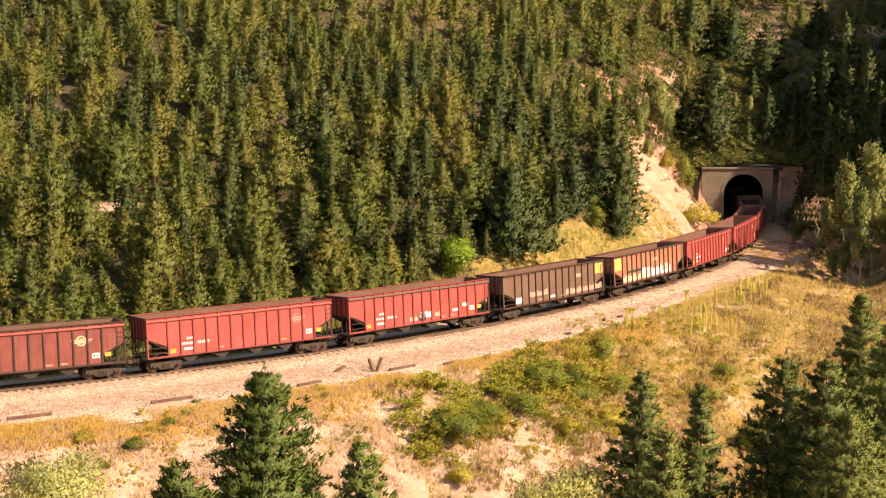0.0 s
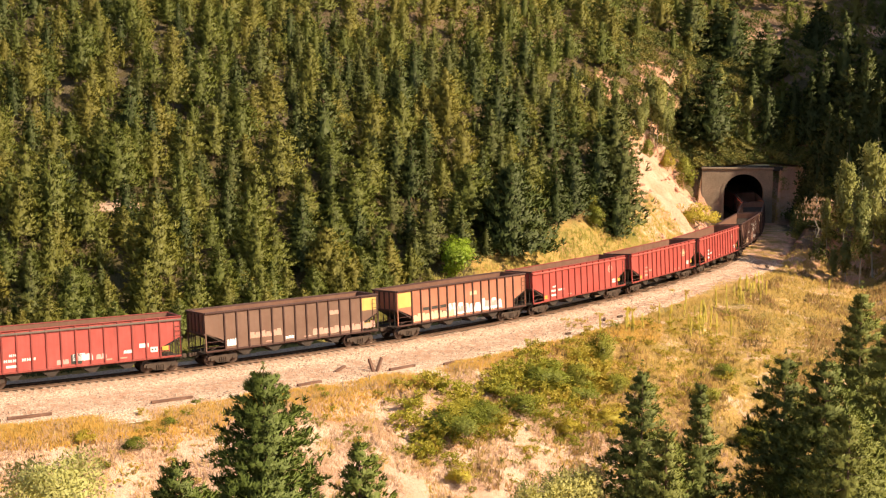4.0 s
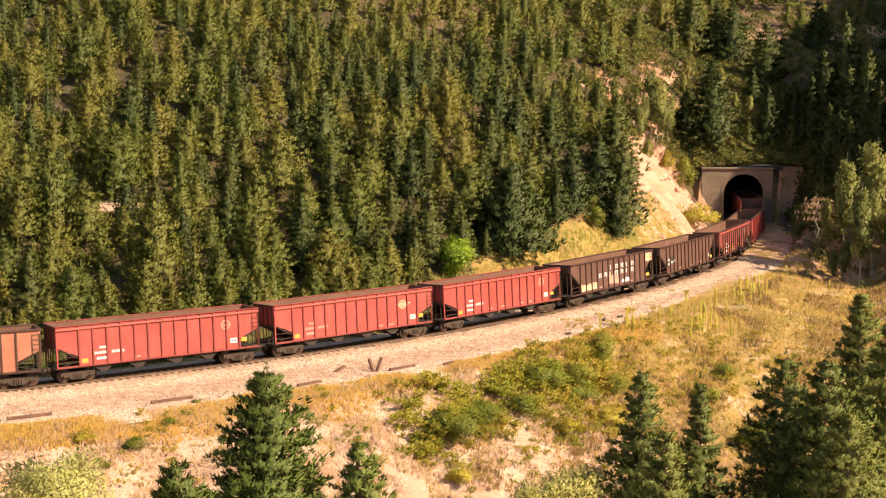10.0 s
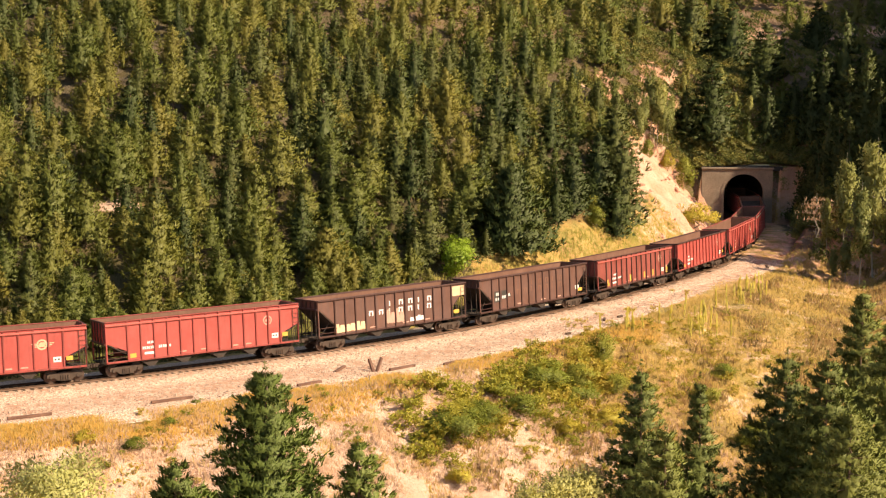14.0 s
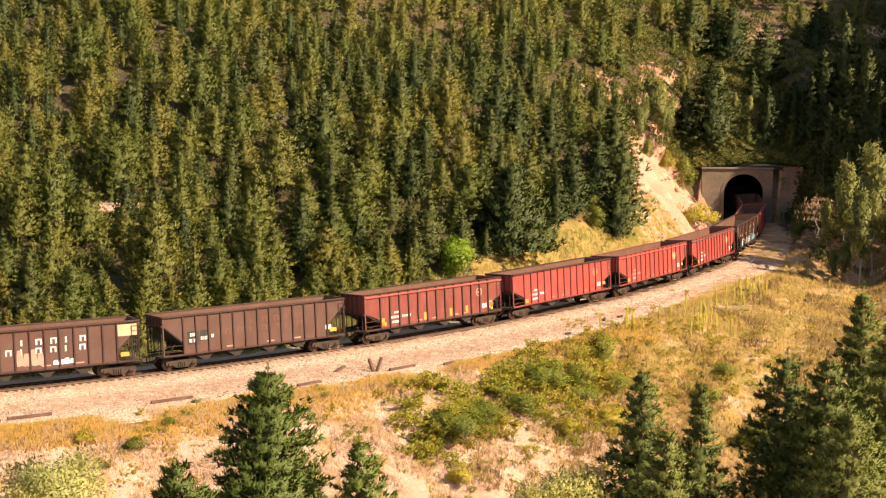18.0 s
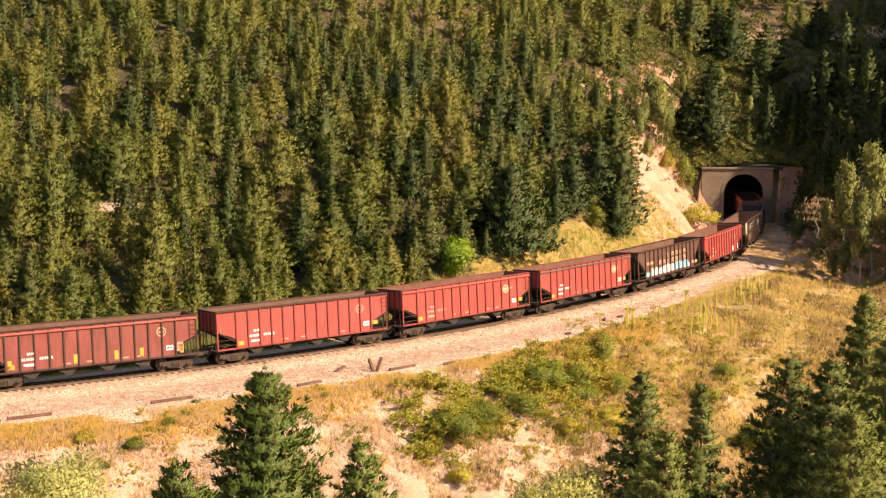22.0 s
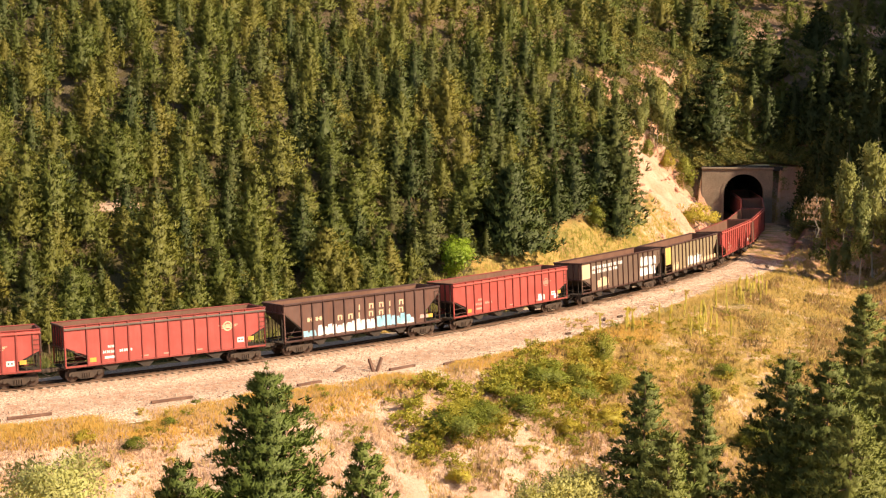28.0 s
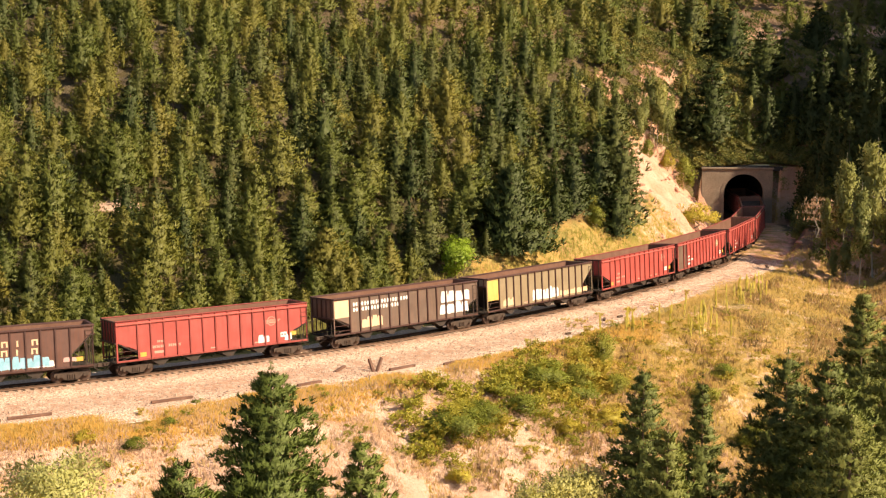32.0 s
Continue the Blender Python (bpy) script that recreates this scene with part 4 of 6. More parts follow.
# ------------------------------------------------------------------ plants: shapes
def crown_normals(v, seed=1, centre=None):
    """Soft normals that follow the shape of the whole crown, one a triangle corner."""
    rng = np.random.RandomState(seed)
    c = v.reshape(-1, 3, 3).mean(1)
    if centre is None:
        n = c * np.array([1, 1, 0])
        n /= np.linalg.norm(n, axis=1)[:, None] + 1e-6
        n[:, 2] = 0.45
    else:
        n = c - centre
        n /= np.linalg.norm(n, axis=1)[:, None] + 1e-6
        n[:, 2] += 0.25
    n += rng.randn(*n.shape) * 0.20
    n /= np.linalg.norm(n, axis=1)[:, None]
    return np.repeat(n, 3, 0)


def face_out(v, centre=None):
    """Turns each triangle so that its front looks out of the crown."""
    t = v.reshape(-1, 3, 3).copy()
    g = np.cross(t[:, 1] - t[:, 0], t[:, 2] - t[:, 0])
    c = t.mean(1) if centre is None else t.mean(1) - centre
    o = c * np.array([1, 1, 0 if centre is None else 1]) 
    o /= np.linalg.norm(o, axis=1)[:, None] + 1e-6
    o[:, 2] += 0.45
    flip = (g * o).sum(1) < 0
    t[flip] = t[flip][:, [0, 2, 1]]
    return t.reshape(-1, 3)


def pine_crown(seed, high, wide, branches, clumps, needles, size, low=0.12, power=0.65, ragged=0.4, rise=0.25, core=(9, 9), fill=0.36, slim=0.20):
    """Upswept boughs that end in rounded tufts of needles; returns triangles and one soft normal for each corner."""
    rng = np.random.RandomState(seed)
    k = np.arange(branches)
    h = 1 - (1 - (k + 0.5) / branches) ** 0.74
    h = np.clip(h + rng.uniform(-0.02, 0.02, branches), 0, 0.97)
    ang = k * 2.39996 + rng.uniform(-0.5, 0.5, branches)
    prof = (1 - h) ** power * np.clip(0.75 + h / 0.16 * 0.25, 0, 1)
    lean = 1 + 0.16 * np.sin(ang + seed) + 0.12 * np.sin(2 * ang + 9 * h + seed)
    length = wide * (prof * lean * (1 + ragged * (rng.rand(branches) - 0.6)) + 0.04)
    b = np.repeat(k, clumps)
    m = len(b)
    t = np.tile(np.linspace(1.0, 0.26, clumps), branches) + rng.uniform(-0.08, 0.04, m)
    a = ang[b] + rng.uniform(-0.42, 0.42, m) * (1.15 - 0.5 * t)
    out = np.stack([np.cos(a), np.sin(a), np.zeros(m)], 1)
    c = out * (length[b] * t)[:, None]
    c[:, 2] = (low + (0.97 - low) * h[b]) * high + length[b] * t * (rise * (0.2 + h[b]) - 0.12) + rng.uniform(-0.3, 0.3, m) * size
    rc = size * rng.uniform(0.7, 1.25, m) * (0.55 + 0.45 * prof[b])
    lead = np.array([[0, 0, high * 0.955], [0, 0, high * 0.985], [0, 0, high]])
    c, rc, out = np.concatenate([c, lead]), np.concatenate([rc, size * np.array([0.62, 0.48, 0.36])]), np.concatenate([out, np.zeros((3, 3))])
    q = np.repeat(np.arange(len(c)), needles)
    n = len(q)
    o = rng.randn(n, 3)
    o /= np.linalg.norm(o, axis=1)[:, None]
    o += out[q] * 0.45 + np.array([0, 0, 0.4])
    o /= np.linalg.norm(o, axis=1)[:, None]
    p = c[q] + o * (rc[q] * rng.uniform(0.35, 0.85, n))[:, None] * np.array([1, 1, 0.85])
    d = o * 0.6 + out[q] * 0.5 + np.array([0, 0, 0.55]) + rng.randn(n, 3) * 0.45
    d /= np.linalg.norm(d, axis=1)[:, None]
    side = np.cross(o + rng.randn(n, 3) * 0.3, d)
    side /= np.linalg.norm(side, axis=1)[:, None] + 1e-9
    w = rc[q] * rng.uniform(0.6, 1.1, n)
    v = np.stack([p - d * (0.45 * w)[:, None] + side * (slim * w)[:, None], p - d * (0.45 * w)[:, None] - side * (slim * w)[:, None], p + d * (0.65 * w)[:, None]], 1)
    body = out[q] * 1.0 + np.array([0, 0, 0.42])
    nrm = o * 0.48 + body + rng.randn(n, 3) * 0.06
    rings, seg = core
    hs = np.linspace(0.02, 0.70, rings + 1)
    pr = (1 - hs) ** power * np.clip(0.55 + hs / 0.22 * 0.45, 0, 1) * wide * fill
    grid = np.zeros((rings + 1, seg, 3))
    for j in range(seg):
        a2 = 6.2832 * j / seg + 0.35 * np.arange(rings + 1)
        r2 = pr * rng.uniform(0.35, 1.3, rings + 1)
        grid[:, j] = np.stack([np.cos(a2) * r2, np.sin(a2) * r2, (low + (0.97 - low) * hs) * high], 1)
    g2 = np.roll(grid, -1, 1)
    c1 = np.stack([grid[:-1], g2[:-1], grid[1:]], 2).reshape(-1, 3, 3)
    c2 = np.stack([g2[:-1], g2[1:], grid[1:]], 2).reshape(-1, 3, 3)
    inner = np.concatenate([c1, c2])
    inn = inner.mean(1) * np.array([1, 1, 0])
    inn /= np.linalg.norm(inn, axis=1)[:, None] + 1e-6
    inn[:, 2] = 0.2
    v, nrm = np.concatenate([v, inner]), np.concatenate([nrm, inn])
    nrm /= np.linalg.norm(nrm, axis=1)[:, None]
    g = np.cross(v[:, 1] - v[:, 0], v[:, 2] - v[:, 0])
    flip = (g * nrm).sum(1) < 0
    v[flip] = v[flip][:, [0, 2, 1]]
    return v.reshape(-1, 3), np.repeat(nrm, 3, 0)


def leafy_crown(seed, n, high, wide, size, low=0.25, clumps=16, upright=0.0):
    """Leaves gathered in uneven clumps on limbs."""
    rng = np.random.RandomState(seed)
    c = rng.randn(clumps, 3)
    c /= np.linalg.norm(c, axis=1)[:, None]
    c *= (0.35 + 0.65 * rng.rand(clumps))[:, None]
    hz = (high * (1 - low)) / 2
    c = c * np.array([wide * 0.72, wide * 0.72, hz * 0.82]) + np.array([0, 0, high * low + hz])
    rad = (0.26 + 0.22 * rng.rand(clumps)) * min(wide, hz) * 1.15
    b = rng.randint(0, clumps, n)
    o = rng.randn(n, 3)
    o /= np.linalg.norm(o, axis=1)[:, None]
    p = c[b] + o * (rad[b] * rng.rand(n) ** 0.4)[:, None] * np.array([1, 1, 0.8 + upright])
    d = o + rng.randn(n, 3) * 0.7
    d /= np.linalg.norm(d, axis=1)[:, None]
    side = np.cross(d, rng.randn(n, 3))
    side /= np.linalg.norm(side, axis=1)[:, None] + 1e-9
    k = size * (0.6 + 0.8 * rng.rand(n))
    v = np.stack([p - d * (0.4 * k)[:, None], p + side * (0.42 * k)[:, None], p + d * (0.6 * k)[:, None]], 1)
    p[:, 2] = np.maximum(p[:, 2], 0.02)
    return face_out(v.reshape(-1, 3), np.array([0, 0, high * low + hz * 0.8])), c


def tufts(places, tall, blades, spread, seed, lean=0.35):
    """Grass blades in tufts at those places."""
    rng = np.random.RandomState(seed)
    n = len(places) * blades
    base = np.repeat(places, blades, 0) + np.stack([rng.randn(n) * spread, rng.randn(n) * spread, np.zeros(n) - 0.03], 1)
    h = tall * (0.5 + 0.8 * rng.rand(n))
    a = rng.rand(n) * 6.2832
    w = np.stack([np.cos(a), np.sin(a), np.zeros(n)], 1) * (0.10 * h + 0.012)[:, None]
    top = base + np.stack([rng.randn(n) * lean * h, rng.randn(n) * lean * h, h], 1)
    return np.stack([base - w, base + w, top], 1).reshape(-1, 3)


def tri_mesh(name, v, material, parent=None, tint=0.0, normals=None):
    return mesh_np(name, v, np.arange(len(v)).reshape(-1, 3), material, parent, tint, False, normals)


def trunk_mesh(high, r, seed, limbs=0, reach=1.0, low=0.2, bend=0.15):
    rng = random.Random(seed)
    bm = bmesh.new()
    p, parts_ = Vector((0, 0, -0.4)), 5
    for i in range(parts_):
        q = Vector((rng.uniform(-bend, bend), rng.uniform(-bend, bend), high * (i + 1) / parts_))
        if i == parts_ - 1:
            q.x, q.y = q.x * 0.3, q.y * 0.3
        bar(bm, p, q, r * (1 - i / parts_) + 0.012, 6, r * (1 - (i + 1) / parts_) + 0.012)
        p = q
    for i in range(limbs):
        z = high * (low + (0.92 - low) * i / max(1, limbs - 1))
        a = i * 2.4 + rng.uniform(-0.5, 0.5)
        l = reach * (1.1 - z / high) * rng.uniform(0.6, 1.0)
        bar(bm, (0, 0, z), (l * math.cos(a), l * math.sin(a), z + l * rng.uniform(-0.1, 0.35)), r * 0.28, 4, 0.012)
    return bm


# ------------------------------------------------------------------ trees one can tell apart
SWAYING = []
KINDS = {}


def tree_kind(key, crown, leaf, trunk_bm, bark):
    """A crown and a trunk to be shared by all trees of one kind."""
    if isinstance(crown, tuple):
        c = tri_mesh("crown", crown[0], leaf, None, 0.0, crown[1])
    else:
        c = tri_mesh("crown", crown, leaf, None, 0.0, None if key == "bare" else crown_normals(crown, 1, None if key == "bare" else np.array([0, 0, 4.5])))
    t = link("trunk", trunk_bm, bark)
    KINDS[key] = (c.data, t.data)
    bpy.data.objects.remove(c)
    bpy.data.objects.remove(t)


def plant(name, key, x, y, scale, turn, label, category, group="", squash=1.0, sink=0.0):
    z = float(land([x], [y])[0]) - sink
    m = Matrix.Translation((x, y, z)) @ Matrix.Rotation(turn, 4, "Z")
    root = thing(name, m, label, category, group)
    for nm, data in zip(("crown", "trunk"), KINDS[key]):
        ob = new(nm, data)
        ob.parent = root
        ob.scale = (scale * squash, scale * squash, scale)
    return root


# unit trees are 10 m tall
for k in range(8):
    lo = (0.08, 0.14, 0.20, 0.10, 0.24, 0.06, 0.16, 0.12)[k]
    wd = (3.8, 4.2, 3.4, 4.2, 3.8, 3.3, 4.0, 3.7)[k]
    pw = (0.86, 0.78, 0.95, 0.84, 0.74, 1.0, 0.78, 0.90)[k]
    tree_kind(f"pine{k}", pine_crown(30 + k, 10, wd, 84, 4, 12, 0.66, lo, pw, 0.55, 0.55), M["pine"], trunk_mesh(9.5, 0.17, k, 10, 1.6, 0.1), M["bark"])
# far spruces and the broad pine take the darkened copy of the spruce needles
for k in range(3):
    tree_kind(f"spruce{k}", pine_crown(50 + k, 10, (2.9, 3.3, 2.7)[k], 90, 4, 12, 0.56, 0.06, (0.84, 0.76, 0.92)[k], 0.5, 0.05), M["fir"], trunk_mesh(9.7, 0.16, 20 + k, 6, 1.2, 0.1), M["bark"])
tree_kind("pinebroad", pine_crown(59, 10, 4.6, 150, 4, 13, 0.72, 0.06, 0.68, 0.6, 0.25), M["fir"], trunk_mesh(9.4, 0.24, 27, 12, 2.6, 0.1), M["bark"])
for k in range(2):
    v, c = leafy_crown(70 + k, 3000, 10, (1.7, 2.1)[k], 0.34, 0.12, 30, 0.3)
    tree_kind(f"aspen{k}", v, M["aspen"], trunk_mesh(9.0, 0.085, 30 + k, 12, 1.5, 0.3, 0.25), M["aspenbark"])
v, c = leafy_crown(80, 2600, 10, 4.6, 0.62, 0.04, 30)
tree_kind("lime", v, M["lime"], trunk_mesh(8.5, 0.2, 40, 12, 3.4, 0.1), M["bark"])
for k, leaf in enumerate(("shrub", "shrub", "yellow", "twig")):
    v, c = leafy_crown(90 + k, 4200, 10, (9, 7.5, 9, 9)[k], 0.62, 0.02, 34)
    tree_kind(f"bush{k}", v, M[leaf], trunk_mesh(6.0, 0.22, 50 + k, 9, 5.0, 0.05, 1.2), M["deadwood"])
tree_kind("bare", tufts(np.array([[0, 0, 4.5], [0.6, 0.2, 6], [-0.5, 0.3, 5.4], [0.9, 0.4, 7], [-0.9, -0.5, 6.6]]), 0.5, 40, 0.9, 3, 0.5), M["twig"], trunk_mesh(8.0, 0.12, 61, 18, 2.6, 0.2, 0.6), M["deadwood"])

PINE = "tall green ponderosa pine on the wooded hillside"
SPRUCE = "dark blue-green spruce at the edge of the forest"
rng = random.Random(11)
F_PX = 2320.24


def stand(u, dist):
    """A place seen at u pixels from the left of a 1568 wide picture, dist metres ahead."""
    return (u - 784) / F_PX * dist, dist


def height_to(v, dist, ground_z):
    """Tree height so that its tip lies on the sight line that slopes to row v."""
    return 19.575 + dist * math.tan(math.atan((441 - v) / F_PX) - 0.1161) - ground_z


SPOTS = []
# trees that stand out: place and height
EDGE = [(-33.3, 112.1, 4.7), (-29.5, 106.2, 3.1), (-25.5, 114.0, 4.6), (-23.4, 117.4, 4.7), (-25.2, 106.1, 2.6), (-21.9, 107.1, 2.4), (-19.2, 111.8, 3.7), (-17.6, 112.5, 3.7), (-15.1, 116.4, 4.7), (-36.1, 107.1, 4.0), (-33.9, 106.8, 3.8), (-28.2, 107.0, 3.3), (-10.4, 116.0, 5.7), (-4.9, 119.0, 5.0), (-8.6, 126.5, 6.7), (-1.3, 124.0, 7.2), (-13.3, 126.1, 5.6), (-7.7, 133.7, 5.9), (-11.6, 135.4, 5.4), (-4.9, 137.6, 5.8), (2.7, 131.6, 7.0), (5.4, 148.3, 6.6), (8.8, 155.3, 6.9), (13.0, 158.3, 7.0), (14.2, 143.5, 8.3), (17.5, 147.5, 8.5), (20.6, 156.9, 10.4), (20.2, 147.3, 10.5), (19.2, 144.4, 5.8), (12.1, 139.3, 6.2), (9.9, 133.1, 4.4), (-2.6, 122.4, 4.3)]
SPUR = [(41.0, 201.0, 13.4), (37.3, 202.1, 8.1), (48.3, 221.4, 10.8), (46.2, 223.7, 9.9), (51.7, 211.9, 10.3), (41.9, 224.3, 10.5), (57.0, 198.0, 12.3), (63.0, 223.6, 8.9), (54.0, 202.5, 7.2), (48.8, 208.0, 5.5), (59.3, 193.0, 9.4), (62.6, 192.7, 9.4)]
for j, (x, y, hgt) in enumerate(EDGE + SPUR):
    spruce = x / y > 0.03 or j % 4 == 3
    key = f"spruce{j % 3}" if spruce else f"pine{j % 8}"
    plant("spruce_tree" if spruce else "pine_tree", key, x, y, hgt / 10, rng.uniform(0, 6), SPRUCE if spruce else PINE, "tree", "forest trees", 1.35 if j >= len(EDGE) else 1.2)
    SPOTS.append((x, y, 2.0))


def room(x, y, r):
    if 0.138 < x / y < 0.182 and 186 < y < 214:
        return False
    if any(abs(x - a) < w + 0.7 and b - 3.0 < y < b + d + 0.5 for a, b, w, d in BARE):
        return False
    if abs(x - 1.2) < 2.8 and 110 < y < 124.3 or abs(x - 6.8) < 4.2 and 121.80000000000001 < y < 132.8:
        return False
    return all((x - a) ** 2 + (y - b) ** 2 > (r + q - 1.0) ** 2 for a, b, q in SPOTS)


def strewn(x0, x1, y0, y1, gap, seed, spread=0.40):
    """Random places that keep their distance from one another."""
    r = np.random.RandomState(seed)
    cells, out = {}, []
    n = int((x1 - x0) * (y1 - y0) / gap ** 2 * 4.5)
    xs, ys = r.uniform(x0, x1, n), r.uniform(y0, y1, n)
    gaps = gap * r.uniform(0.72, 1.15, n)
    for x, y, q in zip(xs, ys, gaps):
        if abs(x / y) > spread:
            continue
        ci, cj = int(x // gap), int(y // gap)
        if any((x - a) ** 2 + (y - b) ** 2 < q * q for i in range(ci - 2, ci + 3) for j in range(cj - 2, cj + 3) for a, b in cells.get((i, j), ())):
            continue
        cells.setdefault((ci, cj), []).append((x, y))
        out.append((x, y))
    return np.array(out)


# scattered trees: the closest are things, the rest joined woods
rs = np.random.RandomState(7)
field = strewn(-92, 100, 92, 242, 3.5, 7, 0.37)
fs, fd = track_sd(field[:, 0], field[:, 1])
az = field[:, 0] / field[:, 1]
ok = (np.abs(az) < 0.40) & (((fd < -10.5) & (fs < 60)) | ((fd < -10.5) & (fs < 100)) | ((fd < -15.5) & (fs >= 100)) | (fs > PORTAL + 4) | ((fd > 12) & (fs > 130)) | ((field[:, 0] > 55) & (field[:, 1] > 128)))
ok &= rs.rand(len(field)) < np.where((fs > 100) & (field[:, 1] < 235) & (np.abs(fd) < 30) & (az > 0.135), 0.35, 0.98)
field, fs, fd = field[ok], fs[ok], fd[ok]
order = np.argsort(np.hypot(field[:, 0], field[:, 1]))
field, fs, fd = field[order], fs[order], fd[order]
fz = land(field[:, 0], field[:, 1])
made, rest = 0, []
for (x, y), z, s, d in zip(field, fz, fs, fd):
    if not room(x, y, 0.7):
        continue
    spur = s > 100 and abs(d) < 45
    size = rs.choice([rs.uniform(0.32, 0.42), rs.uniform(0.42, 0.54), rs.uniform(0.54, 0.70)], p=[0.35, 0.5, 0.15]) * (1.15 if d > -38 and s < 100 else 1.0)
    if x > 52 and y < 180:
        size *= 0.62
    if made < 300:
        made += 1
        # to the right the darkened spruces replace pines, deepening the shade there
        pick = rs.rand()
        if spur and pick < (0.22 if x / y < 0.24 else 0.08):
            plant("aspen_tree", f"aspen{made % 2}", x, y, size * 0.9, rs.uniform(0, 6), "slim pale aspen with yellowing leaves on the slope", "tree", "forest trees", 0.75)
        elif pick < (1.0 if x / y > 0.2 else 0.62 if spur else 0.55 if x / y > -0.12 and d > -45 else 0.25):
            plant("spruce_tree", f"spruce{made % 3}", x, y, size * 1.12, rs.uniform(0, 6), SPRUCE, "tree", "forest trees", 1.12)
        else:
            plant("pine_tree", f"pine{made % 8}", x, y, size * 1.05, rs.uniform(0, 6), PINE, "tree", "forest trees", 1.0)
    else:
        rest.append((x, y, z, size))


def woods(name, places, shapes, trunks, label, seed):
    """Many trees joined: crowns in one mesh, trunks in another."""
    r = np.random.RandomState(seed)
    vv, tt, tv, nn = [], [], [], []
    for x, y, z, size in places:
        pick = r.randint(len(shapes))
        c, soft = shapes[pick]
        a = r.rand() * 6.2832
        w = size * r.uniform(0.92, 1.18)
        rot = np.array([[math.cos(a) * w, -math.sin(a) * w, 0], [math.sin(a) * w, math.cos(a) * w, 0], [0, 0, size]])
        vv.append((c @ rot.T + np.array([x, y, z])).astype(np.float32))
        tt.append(np.full(len(c), r.rand(), np.float32))
        nn.append((soft @ (np.array([[math.cos(a), -math.sin(a), 0], [math.sin(a), math.cos(a), 0], [0, 0, 1]])).T).astype(np.float32))
        ring = np.array([[math.cos(q) * 0.15, math.sin(q) * 0.15, -0.3] for q in (0, 2.09, 4.19)]) * size
        tip = np.array([0, 0, 8.5 * size])
        tri = np.array([ring[0], ring[1], tip, ring[1], ring[2], tip, ring[2], ring[0], tip])
        tv.append(tri + np.array([x, y, z]))
    ob = tri_mesh(name, np.concatenate(vv), M["pine"], None, np.concatenate(tt), np.concatenate(nn))
    tagged(ob, label, "forest", kind="stuff")
    tri_mesh("trunks", np.concatenate(tv), M["bark"], ob)
    return ob


mid_shapes = [pine_crown(130 + k, 10, (3.8, 4.2, 3.4, 4.3, 3.9)[k], 50, 3, 8, 0.98, 0.08, (0.86, 0.78, 0.98, 0.80, 0.90)[k], 0.5, 0.5, (6, 7)) for k in range(5)]
woods("mixed_forest", rest, mid_shapes, True, "dense pine forest on the lower hillside", 3)
young_shapes = [pine_crown(150 + k, 10, 4.6, 15, 2, 7, 2.0, 0.02, 0.8, 0.5, 0.4, (3, 5), 0.2) for k in range(3)]
field = strewn(-80, 80, 96, 215, 2.3, 17, 0.36)
ys, yd = track_sd(field[:, 0], field[:, 1])
ok = ((yd < -11) & (ys < 57)) | ((yd < -14) & (ys < 86)) | ((yd < -19) & (ys < PORTAL)) | ((ys > PORTAL + 4) & (np.abs(field[:, 0] / field[:, 1] - 0.164) > 0.016))
field = field[ok]
young = [(x, y, z, rs.uniform(0.12, 0.30)) for (x, y), z in zip(field, land(field[:, 0], field[:, 1]))]
woods("young_trees", young, young_shapes, True, "young conifers and brush under the pines", 9)
far_shapes = [pine_crown(160 + k, 10, (3.0, 3.4, 2.8, 3.5)[k], 34, 1, 10, 1.4, 0.12, (0.95, 0.85, 1.05, 0.85)[k], 0.5, 0.4, (5, 6), 0.45) for k in range(4)]
field = strewn(-135, 135, 248, 330, 6.0, 8, 0.40)
patch = waves(field[:, 0], field[:, 1], 45, 21)
ok = (rs.rand(len(field)) < np.where(patch > 0.8, 0.6, 0.96))
field = field[ok]
fz = land(field[:, 0], field[:, 1])
far = [(x, y, z, rs.uniform(0.6, 1.2)) for (x, y), z in zip(field, fz)]
woods("far_forest", far, far_shapes, True, "distant pine forest climbing the hillside", 5)

# ------------------------------------------------------------------ trees close to the camera
def near_tree(name, u, v, dist, high, wide, n, size, leaf, label, seed, sway=None, power=0.85, low=0.12):
    x, y = stand(u, dist)
    top = 19.575 + dist * math.tan(math.atan((441 - v) / F_PX) - 0.1161)
    base = Matrix.Translation((x, y, top - high))
    root = thing(name, base, label, "tree", "trees in the gully")
    crown, soft = pine_crown(seed, high, wide * (0.84 if name == "fir_tree" else 1.12), n // 170, 9, 19, size * 1.3, low, power + 0.12, 0.5, 0.45, (18, 16), 0.24, 0.15)
    tri_mesh("crown", crown, M[leaf], root, 0.0, soft)
    part("trunk", trunk_mesh(high * 0.97, 0.16, seed, 40, wide * 0.85, 0.12, 0.05), M["bark"], root)
    if sway:
        SWAYING.append((root, base, sway, high * F_PX / dist))
    return root


SWAY_A = [(0, 0), (1, -2), (3.5, -3), (6, 0), (8, -2), (10.5, 4), (13, 0), (16.5, 6), (18, 6), (20, 1), (21.5, 0), (23, 3), (25.5, 3), (28.5, 4), (29.5, 9), (31, 12), (31.5, 14), (32, 12)]
SWAY_B = [(0, 0), (1.5, -4), (3.5, -1), (7.5, -3), (10, -1), (12.5, 5), (14, 2), (18, 2), (19.5, 8), (22, 8), (24, 8), (25.5, 5), (28, 5), (29, 3), (30.5, 5), (32, 3)]
SWAY_C = [(0, 0), (6, 0), (14.5, -2), (17.5, 1), (21, 0), (24, 3), (25.5, 4), (28.5, 6), (31, 4), (32, 3)]
FIR = "bushy bright green young fir in the gully"
BLUE = "blue-green spruce below the meadow"
